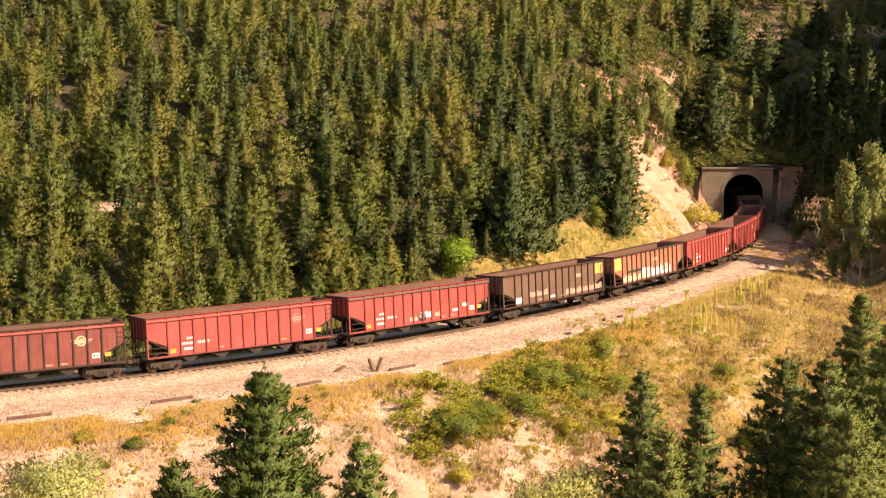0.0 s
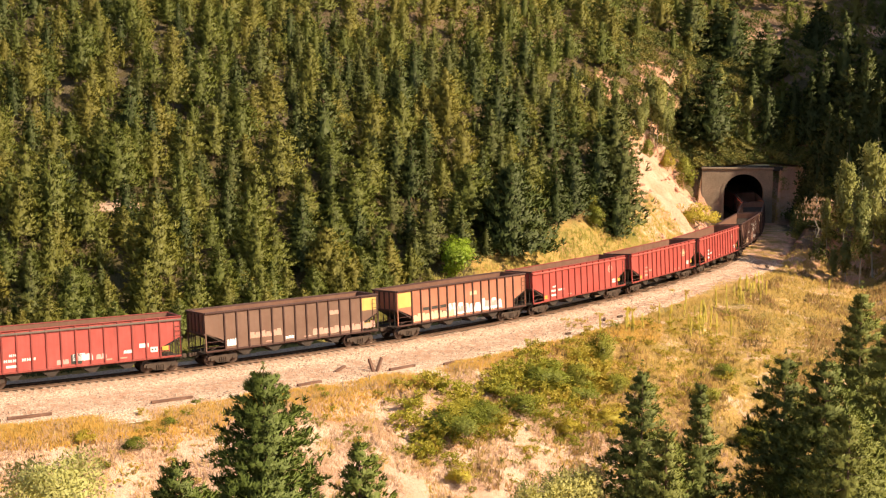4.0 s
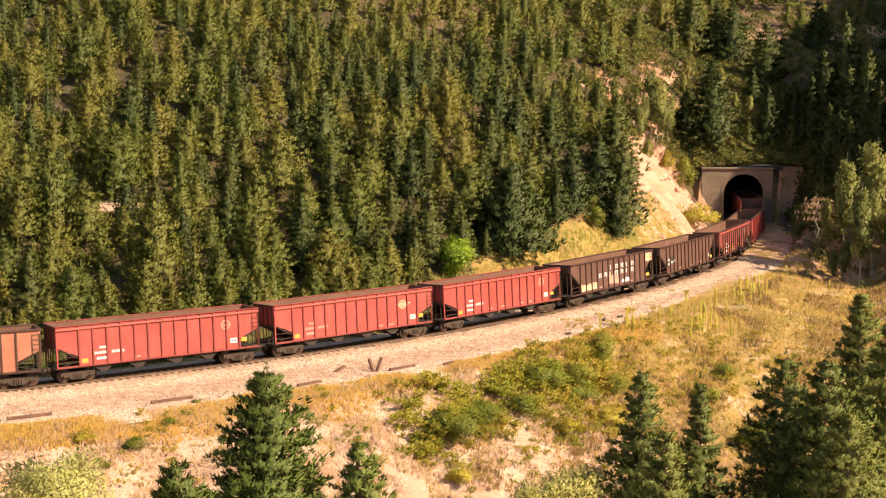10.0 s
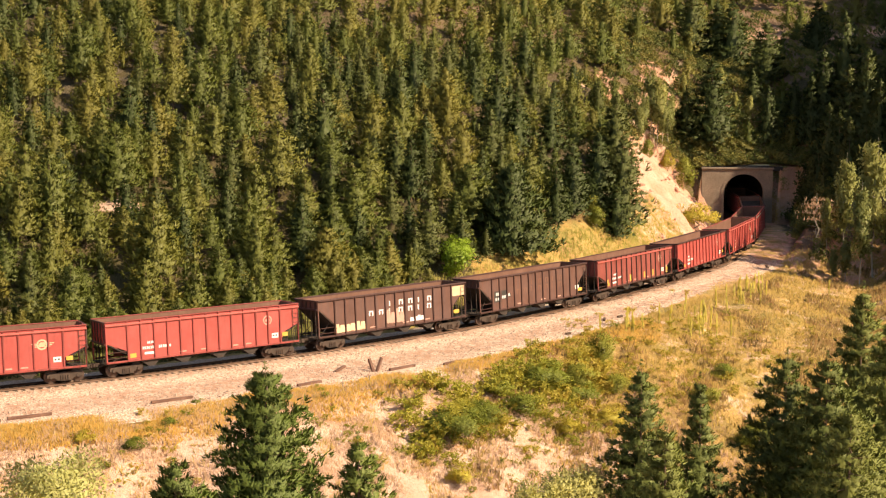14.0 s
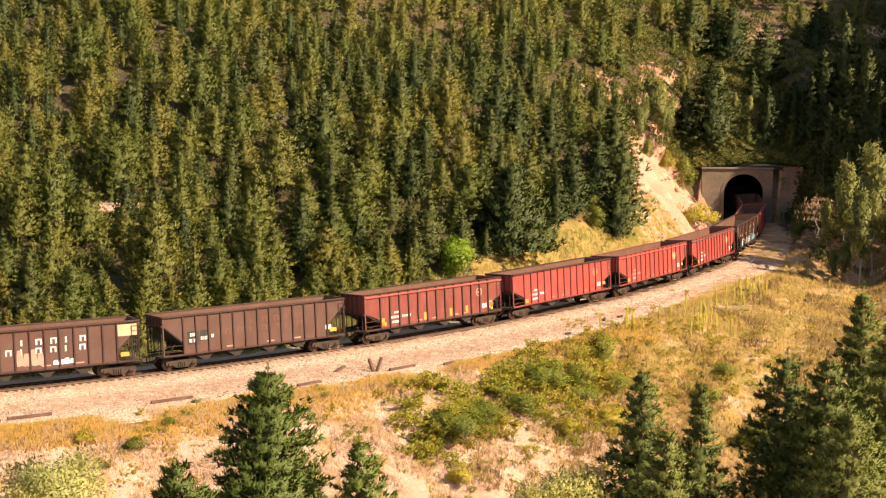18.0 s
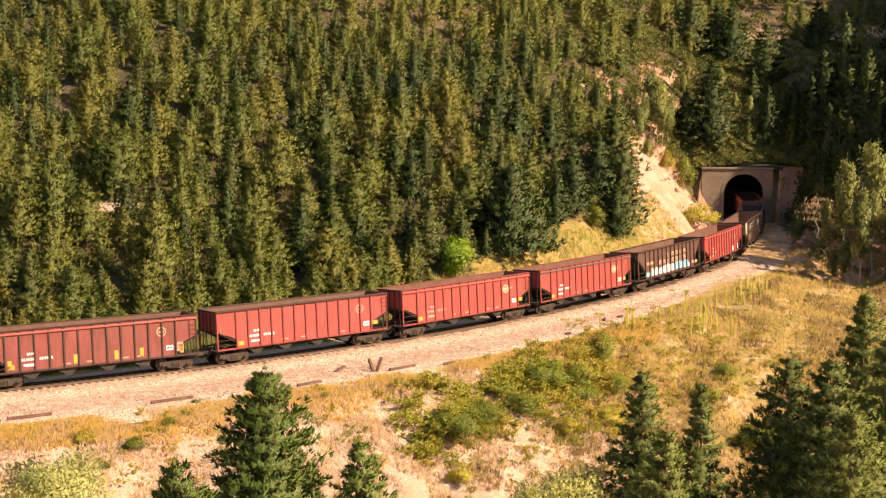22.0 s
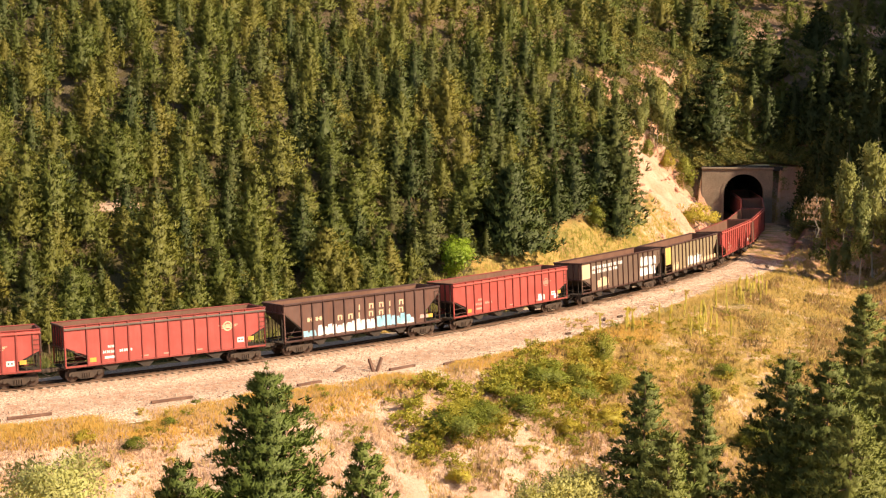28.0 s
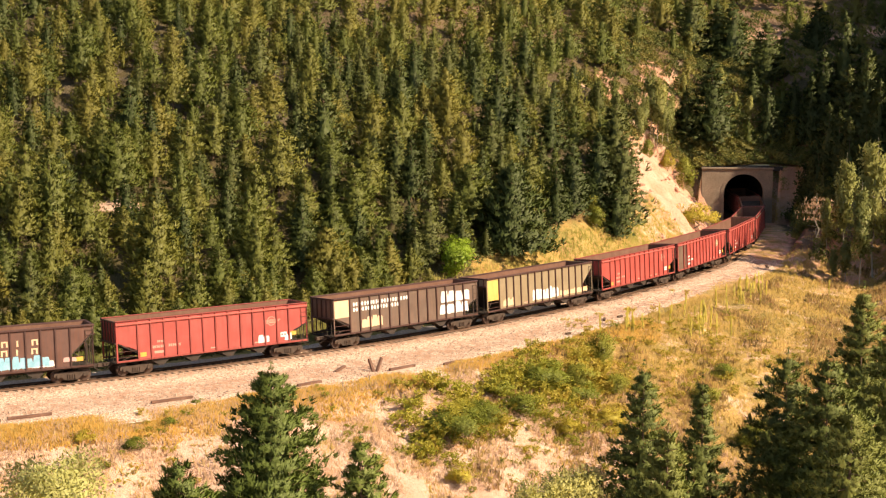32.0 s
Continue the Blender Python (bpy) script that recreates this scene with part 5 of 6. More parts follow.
near_tree("fir_tree", 462, 643, 48, 13.5, 4.3, 76000, 0.25, "near", FIR, 201, SWAY_A, 0.52)
near_tree("fir_tree", 632, 766, 47, 11.5, 4.2, 34000, 0.25, "near", FIR, 202, SWAY_C, 0.8)
near_tree("fir_tree", 296, 812, 44, 10.5, 4.2, 36000, 0.26, "near", FIR, 203, SWAY_C, 0.6)
near_tree("spruce_tree", 1143, 638, 62, 15, 3.6, 48300, 0.248, "spruce", BLUE, 204, SWAY_C, 0.85)
near_tree("spruce_tree", 1250, 660, 66, 15, 2.7, 37800, 0.240, "spruce", BLUE, 205, SWAY_C, 0.85)
near_tree("spruce_tree", 1190, 752, 58, 11, 3.0, 31500, 0.232, "spruce", BLUE, 206, SWAY_C, 0.8)
near_tree("pine_tree", 1402, 618, 70, 15, 3.7, 35700, 0.288, "spruce", "dark olive-green pine with an open crown", 207, SWAY_B, 0.6)
near_tree("spruce_tree", 1475, 622, 64, 15, 4.3, 52500, 0.256, "spruce", BLUE, 208, SWAY_B, 0.75)
near_tree("spruce_tree", 1535, 500, 72, 18, 4.3, 52500, 0.272, "spruce", BLUE, 209, SWAY_B, 0.8)
near_tree("spruce_tree", 1590, 560, 66, 17, 5.2, 29400, 0.320, "spruce", BLUE, 210, SWAY_B, 0.8)
near_tree("spruce_tree", 1520, 720, 55, 11, 4.4, 33600, 0.248, "spruce", BLUE, 211, SWAY_B, 0.8)

# ------------------------------------------------------------------ shrubs and single leafy trees
SHRUB = "green and yellow-green shrub on the dry slope"
for s, d, high, wide, key, label in [
    (30.8, 17.0, 2.2, 3.0, "bush0", SHRUB), (33.5, 16.0, 1.6, 2.4, "bush1", SHRUB), (40.4, 14.2, 2.2, 2.6, "bush0", SHRUB), (43.5, 14.6, 1.8, 2.2, "bush1", SHRUB), (47.7, 13.1, 2.9, 1.9, "bush1", "tall bright green shrub at the edge of the meadow"),
    (42.4, 15.6, 1.6, 2.2, "bush0", SHRUB), (36.7, 16.1, 1.5, 2.2, "bush1", SHRUB), (36.5, 13.9, 1.2, 1.6, "bush0", SHRUB), (45.6, 16.3, 1.6, 1.9, "bush1", SHRUB), (38.6, 18.5, 1.2, 1.8, "bush2", "low yellowing shrub on the dry slope"),
    (43.0, 18.0, 1.2, 1.8, "bush2", "low yellowing shrub on the dry slope"), (48.0, 17.0, 1.2, 1.7, "bush0", SHRUB), (50.3, 25.4, 2.4, 2.4, "bush1", SHRUB), (51.5, 20.0, 1.3, 1.7, "bush0", SHRUB), (56.0, 18.5, 1.2, 1.5, "bush1", SHRUB), (29.0, 20.0, 1.2, 1.6, "bush2", "low yellowing shrub on the dry slope"),
    (112.5, -6.6, 3.2, 4.0, "bush2", "rounded yellow-green shrub below the red cut bank"), (83.2, -10.1, 2.4, 1.5, "bush1", SHRUB), (85.0, -11.5, 2.0, 1.3, "bush1", SHRUB),
    (140.5, -9.8, 5.2, 2.3, "bush1", "pale green shrub beside the tunnel portal"), (137.0, -12.5, 3.2, 1.6, "bush2", "yellowing shrub on the red cut bank"), (133.0, -15.0, 2.8, 1.6, "bush1", SHRUB), (128.0, 9.5, 2.6, 1.9, "bush1", "shaded shrub on the bank beside the tunnel"), (120.0, 11.0, 2.2, 1.8, "bush0", "shaded shrub on the bank beside the tunnel"),
    (14.0, 13.0, 0.6, 0.9, "bush1", "small green shrub on the slope"), (9.0, 13.6, 0.7, 1.1, "bush2", "small yellowing shrub on the slope"), (17.0, 8.8, 0.5, 0.5, "bush0", "small green weed beside the gravel"), (20.5, 10.5, 0.5, 0.6, "bush0", "small green weed beside the gravel"), (11.5, 15.0, 0.8, 1.2, "bush1", "small green shrub on the slope"),
]:
    p = on_track(s, d)
    plant("shrub", key, p.x, p.y, high / 10, rng.uniform(0, 6), label, "shrub", "shrubs", wide / (0.85 * high), 0.1)

plant("leafy_tree", "lime", 1.2, 122.3, 0.47, 1.0, "bright lime-green leafy tree among dark conifers", "tree", "", 0.92)
plant("pine_tree", "pinebroad", 6.8, 129.8, 0.95, 0.4, "broad dark green pine with boughs down to the grass", "tree", "forest trees", 1.0)
plant("spruce_tree", "spruce1", 4.2, 127.5, 0.28, 2.0, "small dark spruce beside a bright leafy tree", "tree", "forest trees", 1.25)
for u, v, dist, key, sq in [(1498, 248, 150, "aspen0", 0.62), (1466, 335, 152, "aspen1", 0.5), (1552, 215, 146, "aspen1", 0.7), (1528, 300, 142, "aspen0", 0.6), (1503, 408, 144, "aspen0", 0.8), (1480, 425, 145, "aspen0", 0.7)]:
    x, y = stand(u, dist)
    plant("aspen_tree", key, x, y, height_to(v, dist, float(land([x], [y])[0])) / 10, u * 0.1, "pale green aspen with yellowing leaves beside the meadow", "tree", "aspens", sq)
# a front row of young pines along the far side of the track
r6 = random.Random(66)
for k in range(58):
    s, d = -12 + 1.22 * k + r6.uniform(-0.6, 0.6), -(8.2, 10.8)[k % 2] - r6.uniform(0, 1.8)
    p = on_track(s, d)
    if abs(s - 54.5) > 3.2 and s < 60:
        plant("pine_tree", f"pine{k % 8}", p.x, p.y, r6.uniform(0.26, 0.46), r6.uniform(0, 6), "young green pine beside the railway track", "tree", "forest trees", 1.05)
for u, v, dist in [(1447, 315, 155), (1460, 330, 154)]:
    x, y = stand(u, dist)
    plant("bare_tree", "bare", x, y, height_to(v, dist, float(land([x], [y])[0])) / 10, u * 0.3, "grey bare-branched dead tree beside the bank", "tree")
for j, (x, y, hgt) in enumerate([(29.8, 194.7, 9.5), (31.0, 196.8, 11.4), (31.6, 196.7, 10.5), (32.2, 196.7, 11.4), (32.8, 196.7, 9.6), (33.7, 197.7, 8.8), (34.7, 200.7, 8.0), (27.6, 185.4, 7.4), (38.2, 209.6, 5.6), (44.0, 209.1, 6.5), (45.3, 204.6, 5.5), (47.3, 203.5, 5.4), (39.0, 201.2, 5.4), (40.6, 200.4, 5.3)]):
    plant("aspen_tree", f"aspen{j % 2}", x, y, hgt / 10, j * 1.7, "slim pale aspen with yellowing leaves on the slope", "tree", "aspens", 0.6)
# leafy trees at the foot of the picture
for u, v, dist, high, wide, seed, leaf, label in [(85, 778, 56, 5.5, 2.6, 301, "paleleaf", "pale yellow-green leafy tree on the slope"), (15, 850, 54, 5.0, 2.2, 302, "paleleaf", "pale yellow-green leafy tree on the slope"), (1030, 800, 62, 6.0, 2.4, 303, "paleleaf", "grey-green leafy tree below the meadow"), (960, 838, 60, 5.0, 2.0, 304, "paleleaf", "grey-green leafy tree below the meadow")]:
    x, y = stand(u, dist)
    top = 19.575 + dist * math.tan(math.atan((441 - v) / F_PX) - 0.1161)
    root = thing("leafy_tree", Matrix.Translation((x, y, top - high)), label, "tree", "trees in the gully")
    v3, c3 = leafy_crown(seed, 9000, high, wide, 0.19, 0.15, 34)
    tri_mesh("crown", v3, M[leaf], root, 0.0, crown_normals(v3, seed, np.array([0, 0, high * 0.45])))
    part("trunk", trunk_mesh(high * 0.9, 0.09, seed, 22, wide, 0.15, 0.3), M["deadwood"], root)

# undergrowth on the spur over the tunnel and along its banks
rs2 = np.random.RandomState(77)
clump, cc = leafy_crown(500, 70, 1.0, 0.9, 0.24, 0.0, 7)
vv, tt = [], []
for k in range(4100):
    if k >= 2300:
        q = on_track(rs2.uniform(PORTAL + 0.5, PORTAL + 9), rs2.uniform(-12, 14)) if k < 3200 else on_track(rs2.uniform(113, 144), rs2.uniform(5.9, 15))
        x, y = q.x, q.y
    elif k % 3:
        x, y = rs2.uniform(20, 75), rs2.uniform(150, 262)
    else:
        x, y = rs2.uniform(24, 52), rs2.uniform(180, 225)
    ss_, dd_ = track_sd([x], [y])
    s0, d0 = float(ss_[0]), float(dd_[0])
    if s0 < 96 or (s0 < PORTAL + 2.5 and -17 < d0 < 5.8 and s0 < PORTAL + 0.7) or (0 < d0 < 10 and s0 < 112):
        continue
    size = rs2.uniform(0.7, 2.1) if k < 2300 else rs2.uniform(0.45, 1.3)
    vv.append(clump * np.array([size * 1.2, size * 1.2, size]) + np.array([x, y, max(float(land([x], [y])[0]), 8.75 if 2300 <= k < 3200 and abs(d0 + 2) < 5.5 else -50)]))
    tt.append(np.full(len(clump), rs2.rand()))
tagged(tri_mesh("undergrowth", np.concatenate(vv), M["wild"], None, np.concatenate(tt)), "tangled green and yellowing undergrowth over the tunnel", "undergrowth", kind="stuff")

# low shrubs that run together on the slope below the meadow
leafs = [leafy_crown(510 + k, 260, 1.0, 1.0, 0.15, 0.0, 9)[0] for k in range(3)]
vv, tt = [], []
patches_ = [(0.4, 86.9, 1.5, 90, 1.15, 0.12), (1.8, 89.9, 1.2, 60, 1.1, 0.10), (3.2, 88.2, 1.4, 50, 0.8, 0.35), (-0.8, 84.6, 1.0, 40, 0.8, 0.75), (5.6, 94.2, 1.3, 70, 1.05, 0.15), (7.5, 96.7, 1.2, 70, 1.1, 0.10), (9.2, 94.4, 1.5, 60, 0.9, 0.40), (10.2, 98.6, 1.3, 60, 0.9, 0.30), (11.8, 98.4, 0.8, 50, 1.2, 0.60), (11.6, 103.5, 1.2, 40, 0.9, 0.55), (6.5, 91.0, 1.9, 50, 0.5, 0.80), (9.8, 92.0, 2.2, 60, 0.55, 0.85), (4.0, 86.0, 2.4, 50, 0.5, 0.75), (14.5, 101.0, 2.6, 60, 0.55, 0.55), (14.0, 97.0, 1.8, 50, 0.6, 0.7), (19, 106, 4.0, 80, 0.55, 0.5), (24, 108, 3.5, 70, 0.6, 0.3), (27, 118, 5.5, 60, 0.45, 0.6), (-6, 83, 2.5, 40, 0.4, 0.8), (-16, 77.5, 2.5, 30, 0.45, 0.6)]
for cx, cy, spread, count, big_, hue in patches_:
    for k in range(count // 2 if big_ > 0.7 else count):
        x, y = cx + rs2.normal(0, spread), cy + rs2.normal(0, spread * 1.25)
        size = big_ * rs2.uniform(0.45, 1.55)
        vv.append(leafs[k % 3] * np.array([size * 1.1, size * 1.1, size * 0.95]) + np.array([x, y, float(land([x], [y])[0])]))
        tt.append(np.full(len(leafs[0]), (hue + rs2.normal(0, 0.13)) % 1.0))
tagged(tri_mesh("low_shrubs", np.concatenate(vv), M["lowshrub"], None, np.concatenate(tt)), "low green, yellow and russet shrubs on the dry slope", "undergrowth", kind="stuff")

# dark spruces on the bank beside the tunnel
for j, (s, d, hgt) in enumerate([(140, 9, 10), (135, 10, 12), (130, 11, 11), (124, 12, 8), (138, 13, 14), (132, 14.5, 15), (126, 16, 9), (119, 14, 7), (141, 16, 16), (136, 18.5, 16), (128, 20.5, 10), (147, 9, 11), (149, 3, 9), (150, -4, 8), (120, 19, 7), (113, 18, 6), (149, 14, 14), (114, 23, 8), (122, 8.8, 6), (127, 8.2, 7), (133, 7.6, 7), (138.5, 7.2, 7), (117, 12, 8), (121, 15.5, 11), (127, 18, 12), (124, 22, 12), (130, 24, 13)]):
    p = on_track(s, d)
    plant("spruce_tree", f"spruce{j % 3}", p.x, p.y, hgt / 10, j * 1.3, "dark spruce on the shaded bank beside the tunnel", "tree", "forest trees", 0.95)

# spruces added past the right edge of view to shade meadow and tunnel mouth
for j in range(31):
    y = 140 + 2.4 * j + rs2.uniform(-1, 1)
    x = 0.338 * y + (3.0, 7.0, 11.0)[j % 3] + rs2.uniform(-1.5, 1.5)
    if track_sd([x], [y])[1][0] > 9:
        plant("spruce_tree", f"spruce{j % 3}", x, y, rs2.uniform(0.95, 1.35), j * 1.7, "tall dark spruce added past the edge of view to shade meadow and tunnel", "tree", "forest trees", 0.95)

# ------------------------------------------------------------------ grass, weeds and stones
def scatter(n, s0, s1, d0, d1, seed, power=1.0):
    r = np.random.RandomState(seed)
    s = s0 + (s1 - s0) * r.rand(n)
    d = d0 + (d1 - d0) * r.rand(n) ** power
    h = np.interp(s, S, HEAD)
    return s, d, np.interp(s, S, TX) + d * np.sin(h), np.interp(s, S, TY) - d * np.cos(h)


def sown(name, n, s0, s1, d0, d1, tall, blades, spread, seed, mat, label, keep):
    s, d, x, y = scatter(n, s0, s1, d0, d1, seed)
    k = keep(s, d, x, y)
    pts = np.stack([x[k], y[k], land(x[k], y[k])], 1)
    v = tufts(pts, tall, blades, spread, seed)
    tint = np.repeat(np.random.RandomState(seed).rand(len(pts)), blades * 3)
    t = v.reshape(-1, 3, 3)
    back = np.cross(t[:, 1] - t[:, 0], t[:, 2] - t[:, 0])[:, 1] > 0
    t[back] = t[back][:, [1, 0, 2]]
    up = np.random.RandomState(seed).randn(len(v) // 3, 3) * 0.25 + np.array([0.1, -0.25, 0.9])
    up = np.repeat(up / np.linalg.norm(up, axis=1)[:, None], 3, 0)
    return tagged(tri_mesh(name, t.reshape(-1, 3), M[mat], None, tint, up), label, "grass", kind="stuff")


def edge_of(s):
    return np.interp(s, [38, 72], [9.2, 5.8])


sown("dry_grass", 44000, -8, 112, 5, 40, 0.30, 4, 0.12, 401, "grass", "dry straw-coloured grass on the slope", lambda s, d, x, y: (d > edge_of(s)) & ((s < 45) | (waves(x, y, 3.6, 61) > -0.35)) & ~((s < 42) & (d > 13) & (waves(x, y, 5, 31) < 0.25)))
sown("verge_grass", 26000, -10, 60, 8, 15, 0.26, 4, 0.13, 406, "gold", "golden dry grass along the gravel", lambda s, d, x, y: (d > edge_of(s) - 0.2) & (d < np.interp(s, [5, 18, 28, 60], [14.5, 14, 12, 11]) + waves(x, y, 6, 37)))
sown("green_grass", 15000, 36, 112, 6, 38, 0.36, 4, 0.14, 402, "greengrass", "greener grass in the meadow", lambda s, d, x, y: (d > edge_of(s) + 1) & (waves(x, y, 7, 33) > -0.1))
sown("dry_brush", 52000, -8, 48, 10, 32, 0.27, 3, 0.16, 403, "twig", "reddish dry brush on bare soil", lambda s, d, x, y: waves(x, y, 4, 35) > -0.2)
sown("meadow_weeds", 14000, 30, 104, 8, 40, 0.5, 6, 0.20, 407, "meadow", "brown and green weeds in the meadow", lambda s, d, x, y: (d > edge_of(s) + 1.5) & (waves(x, y, 5, 39) + 0.05 * (d - 16) > 0.25))
sown("bank_grass", 4800, 50, 104, -10.5, -4.5, 0.34, 4, 0.12, 404, "bankgrass", "yellow-green grass on the bank behind the track", lambda s, d, x, y: np.abs(d) > 4)
sown("track_weeds", 3500, -20, 52, -8.5, -5, 0.50, 4, 0.15, 405, "wild", "green weeds behind the track", lambda s, d, x, y: np.abs(d) > 5)

rs = np.random.RandomState(9)
n = 14000
s, d, x, y = scatter(n, -6, 112, 1.4, 9.5, 410)
k = d < edge_of(s) - 0.2
s, d, x, y = s[k], d[k], x[k], y[k]
w = np.interp(s, [38, 72], [2.2, 1.0])
prof_d, prof_z = np.array([p[0] for p in BED]), np.array([p[1] for p in BED])
dd = np.where(d > 2.9, 2.9 + (d - 2.9) / w, d)
z = np.interp(dd, prof_d, prof_z) + GRADE * s
r = 0.035 + 0.06 * rs.rand(len(s)) ** 2
octa = np.array([[1, 0, 0], [0, 1, 0], [-1, 0, 0], [0, -1, 0], [0, 0, 0.8], [0, 0, -0.8]])
f8 = np.array([[0, 1, 4], [1, 2, 4], [2, 3, 4], [3, 0, 4], [1, 0, 5], [2, 1, 5], [3, 2, 5], [0, 3, 5]])
v = octa[None] * (r[:, None, None] * (0.7 + 0.6 * rs.rand(len(s), 6, 1))) + np.stack([x, y, z + 0.01], 1)[:, None, :]
f = f8[None] + 6 * np.arange(len(s))[:, None, None]
stones = mesh_np("ballast_stones", v.reshape(-1, 3), f.reshape(-1, 3), M["stone"])
tagged(stones, "loose pale crushed stones on the ballast", "stones", kind="stuff")


# ------------------------------------------------------------------ loose timbers, stakes, rocks and weeds
def timber(name, s, d, length, turn, rise, label, size=(0.21, 0.17), lift=0.0, mat="oldtie"):
    bm = box(bmesh.new(), -length / 2, length / 2, -size[0] / 2, size[0] / 2, 0, size[1], 0.012)
    for v in bm.verts:
        v.co += Vector((0, math.sin(v.co.x * 3) * 0.008, math.sin(v.co.x * 5 + 1) * 0.006))
    ob = link(name, bm, M[mat])
    p = on_track(s, d)
    z = max(float(land([p.x], [p.y])[0]), bed_height(s, d)) + lift
    ob.matrix_basis = Matrix.Translation((p.x, p.y, z)) @ Euler((0, radians(-rise), heading(s) + radians(turn))).to_matrix().to_4x4()
    return tagged(ob, label, "timber", "discarded railway timbers")


def bed_height(s, d):
    w = float(np.interp(s, [38, 72], [2.2, 1.0]))
    q = 2.9 + (d - 2.9) / w if d > 2.9 else d
    return float(np.interp(q, prof_d, prof_z)) + GRADE * s


OLD = "weathered grey-brown railway tie lying beside the ballast"
timber("old_tie", 28.8, 5.9, 1.6, 32, 4, OLD)
timber("tie_stump", 30.4, 7.4, 1.1, 100, 66, "short weathered timber standing tilted in the gravel", lift=0.35)
timber("tie_stump", 31.0, 7.6, 1.25, 20, 55, "short weathered timber leaning in the gravel", lift=0.35)
timber("old_tie", 32.6, 8.1, 2.4, 4, 0, OLD)
timber("old_tie", 7.2, 7.7, 2.7, 2, 0, OLD)
timber("old_tie", 4.4, 7.9, 2.4, -3, 1, OLD)
timber("old_tie", 15.8, 7.8, 2.9, 3, 0, OLD)
timber("old_tie", 25.0, 8.4, 2.0, 6, 0, OLD)
timber("old_tie", 36.5, 8.9, 2.0, 6, 0, OLD)
timber("old_tie", 57.5, 5.6, 1.0, 30, 0, "dark splintered piece of tie on the gravel", mat="tie")
timber("old_tie", 59.6, 5.8, 0.6, -20, 0, "dark splintered piece of tie on the gravel", mat="tie")
timber("old_tie", 50.5, 7.2, 0.5, -20, 0, "dark splintered piece of tie on the gravel", mat="tie")
timber("old_tie", 97.5, 5.2, 1.6, 20, 3, "dark splintered piece of tie on the gravel", mat="tie")
for s, d in ((26.5, 10.3), (28.7, 10.0), (21.0, 9.4)):
    timber("marker_stake", s, d, 0.6, 0, 88, "small pale wooden stake in the dry grass", (0.06, 0.04), 0.3, "aspenbark")

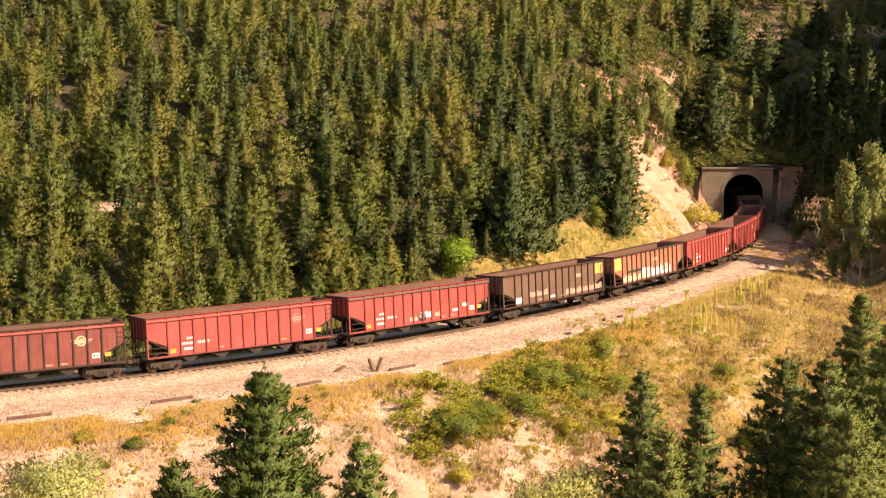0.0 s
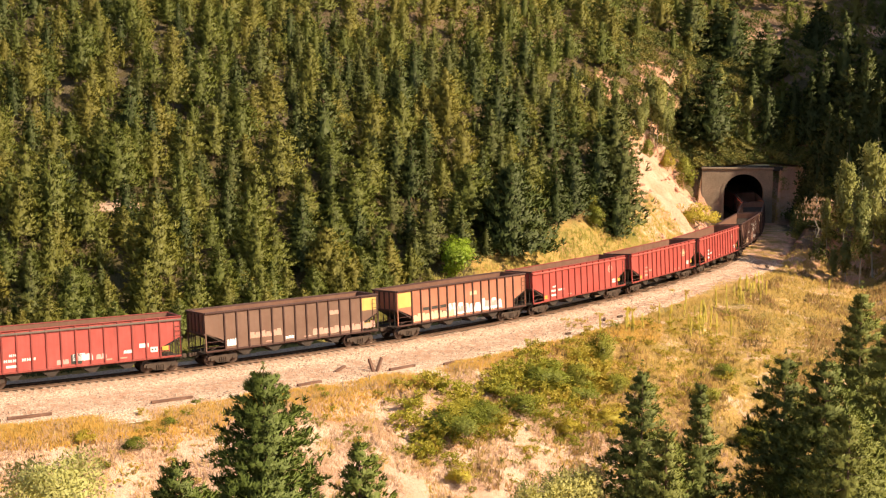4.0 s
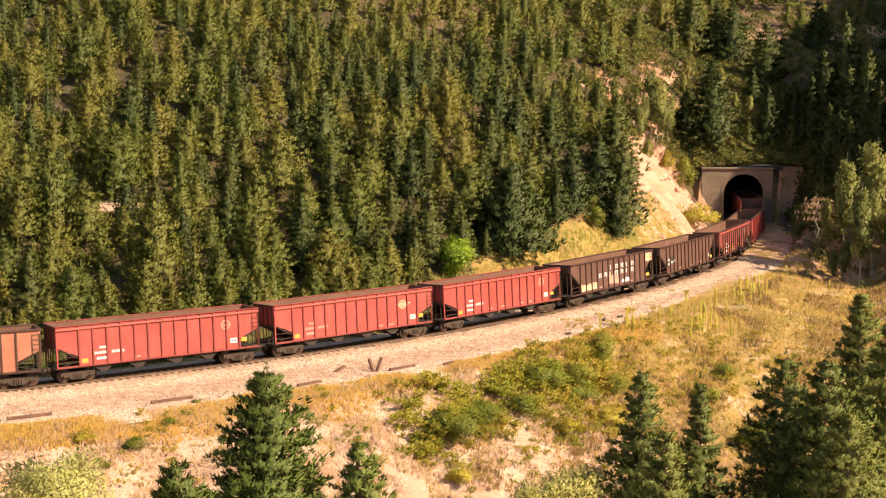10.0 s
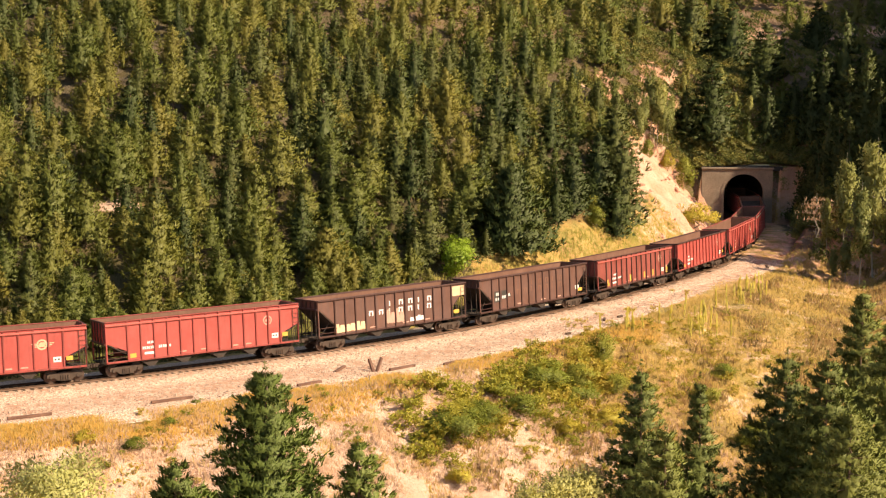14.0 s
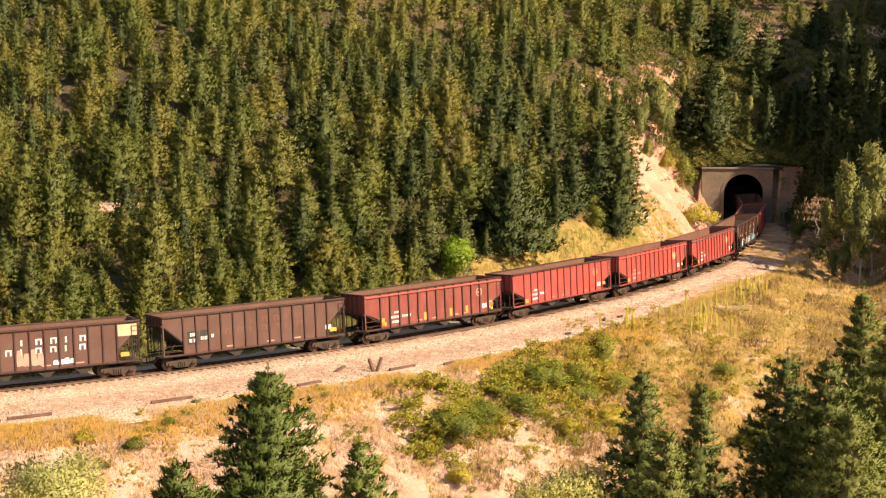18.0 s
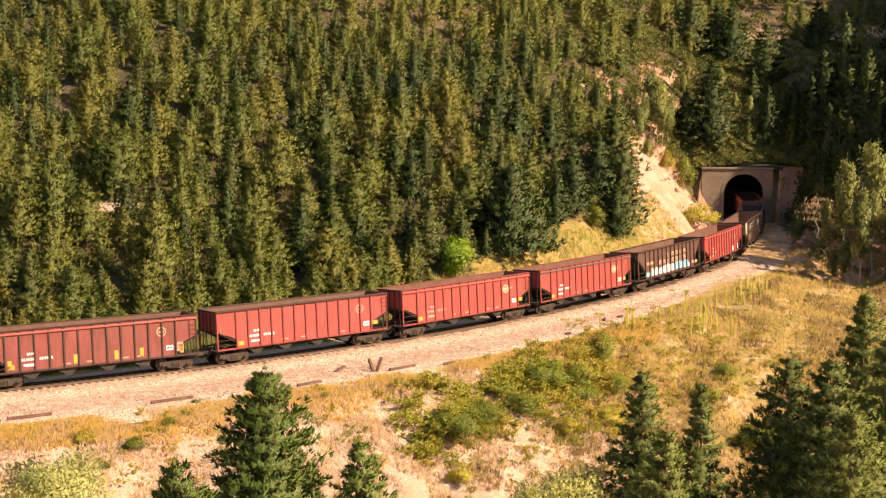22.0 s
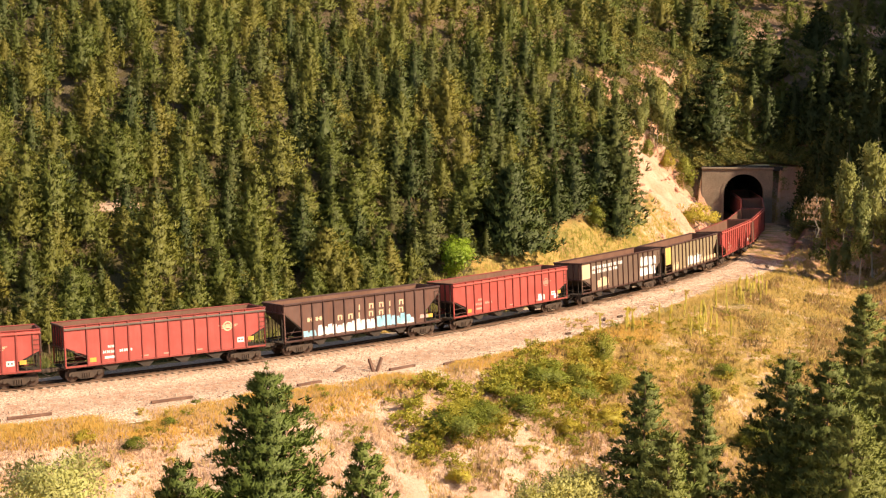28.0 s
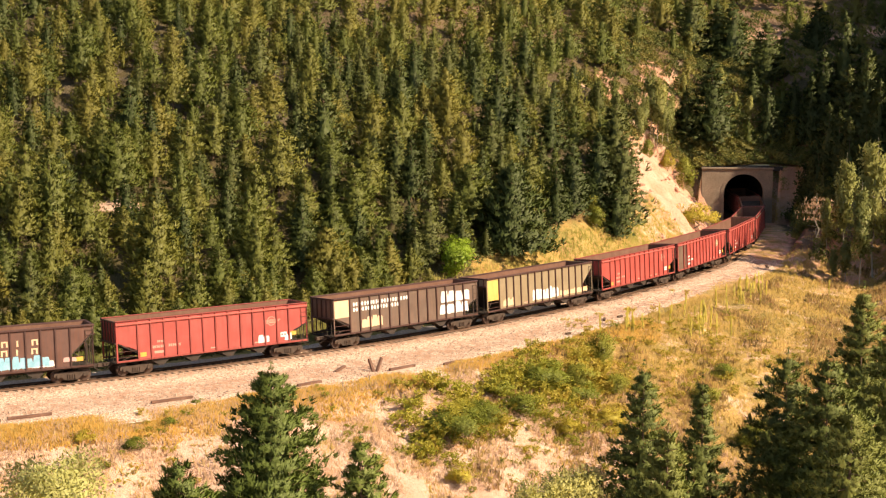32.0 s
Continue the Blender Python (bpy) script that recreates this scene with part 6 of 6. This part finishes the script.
r5 = random.Random(55)
for k in range(44):
    if k < 40:
        s, d = (57, 66, 75, 62, 80)[k % 5] + r5.gauss(0, 1.6), (9.5, 10.5, 10.0, 13.0, 9.0)[k % 5] + r5.gauss(0, 0.7)
    else:
        s, d = r5.uniform(56, 88), r5.uniform(7.5, 15.0)
    key = k % 3
    if k < 3:
        bm = trunk_mesh(1.25, 0.022, 70 + k, 0, 0, 0, 0.05)
        stem = link("stem", bm, M["deadwood"])
        v = tufts(np.array([[0, 0, z] for z in np.linspace(0.15, 1.25, 12)]), 0.26, 12, 0.05, 80 + k, 0.5)
        f3 = v.reshape(-1, 3, 3)
        away = np.cross(f3[:, 1] - f3[:, 0], f3[:, 2] - f3[:, 0])[:, 1] > 0
        f3[away] = f3[away][:, [1, 0, 2]]
        v = f3.reshape(-1, 3)
        heads = tri_mesh("seed_head", v, M["yellow"], None, 0.0, np.tile(np.array([0.35, -0.6, 0.72]), (len(v), 1)))
        v2 = tufts(np.array([[0, 0, 0.0], [0.05, 0, 0.05]]), 0.42, 14, 0.05, 90 + k, 0.7)
        KINDS[f"stalk{k}"] = (stem.data, heads.data)
        bpy.data.objects.remove(stem)
        bpy.data.objects.remove(heads)
    p = on_track(s, d)
    z = float(land([p.x], [p.y])[0])
    root = thing("mullein_stalk", Matrix.Translation((p.x, p.y, z)) @ Euler((r5.gauss(0, 0.05), r5.gauss(0, 0.05), r5.uniform(-0.5, 0.5))).to_matrix().to_4x4(), "tall dry yellow mullein stalk in the meadow", "plant", "mullein stalks")
    tallness = r5.uniform(0.9, 1.7)
    for nm, data in zip(("stem", "seed_head"), KINDS[f"stalk{key}"]):
        ob = new(nm, data)
        ob.parent = root
        ob.scale = (0.55, 0.55, tallness)

# boulders on the cut bank and by the portal
rock_data = []
for k in range(4):
    bm = bmesh.new()
    bmesh.ops.create_icosphere(bm, subdivisions=2, radius=0.5)
    for v in bm.verts:
        v.co *= 1 + 0.35 * noise.noise(v.co * 2.3 + Vector((k * 7, 0, 0)))
        v.co.z *= 0.65
    rb = link("rock", bm, M["rock"])
    rock_data.append(rb.data)
    bpy.data.objects.remove(rb)
for k in range(190):
    if k < 46 or k >= 70:
        s, d = r5.uniform(96, 141), -r5.uniform(5.2, 14)
    elif k < 60:
        s, d = r5.uniform(100, 140), r5.uniform(5.0, 9)
    else:
        s, d = r5.uniform(85, 112), r5.uniform(5.2, 7.5)
    p = on_track(s, d)
    z = float(land([p.x], [p.y])[0])
    ob = new("rock", rock_data[k % 4])
    q = 1.6 if k == 5 else r5.uniform(0.3, 1.0) if k < 70 else r5.uniform(0.2, 0.55)
    ob.matrix_basis = Matrix.LocRotScale((p.x, p.y, z + 0.05 * q), Euler((r5.uniform(-0.3, 0.3), r5.uniform(-0.3, 0.3), r5.uniform(0, 6))), (q, q * r5.uniform(0.6, 1), q * r5.uniform(0.6, 1)))
    tagged(ob, "reddish broken rock on the cut bank", "rock", "rocks on the bank")


# ------------------------------------------------------------------ what moves
def car_pose(i, t):
    """A car rides on its two bogies, canted with the track."""
    left = 16.2 * i + OFFSET[i] - 7.0776 * t - 0.5 * 0.0047 * t * t
    p, q = on_track(left + HALF - 5.9), on_track(left + HALF + 5.9)
    mid, way = (p + q) / 2, q - p
    turn = Euler((-CANT, -math.atan2(way.z, way.xy.length), math.atan2(way.y, way.x))).to_matrix().to_4x4()
    return Matrix.Translation(mid) @ turn


def motions():
    for i, car in enumerate(CARS):
        walk(car, [(0.5 * k, car_pose(i, 0.5 * k)) for k in range(65)])
    for tree, base, sway, high in SWAYING:
        walk(tree, [(t, base @ Matrix.Rotation(a / high, 4, "Y")) for t, a in sway])


motions()
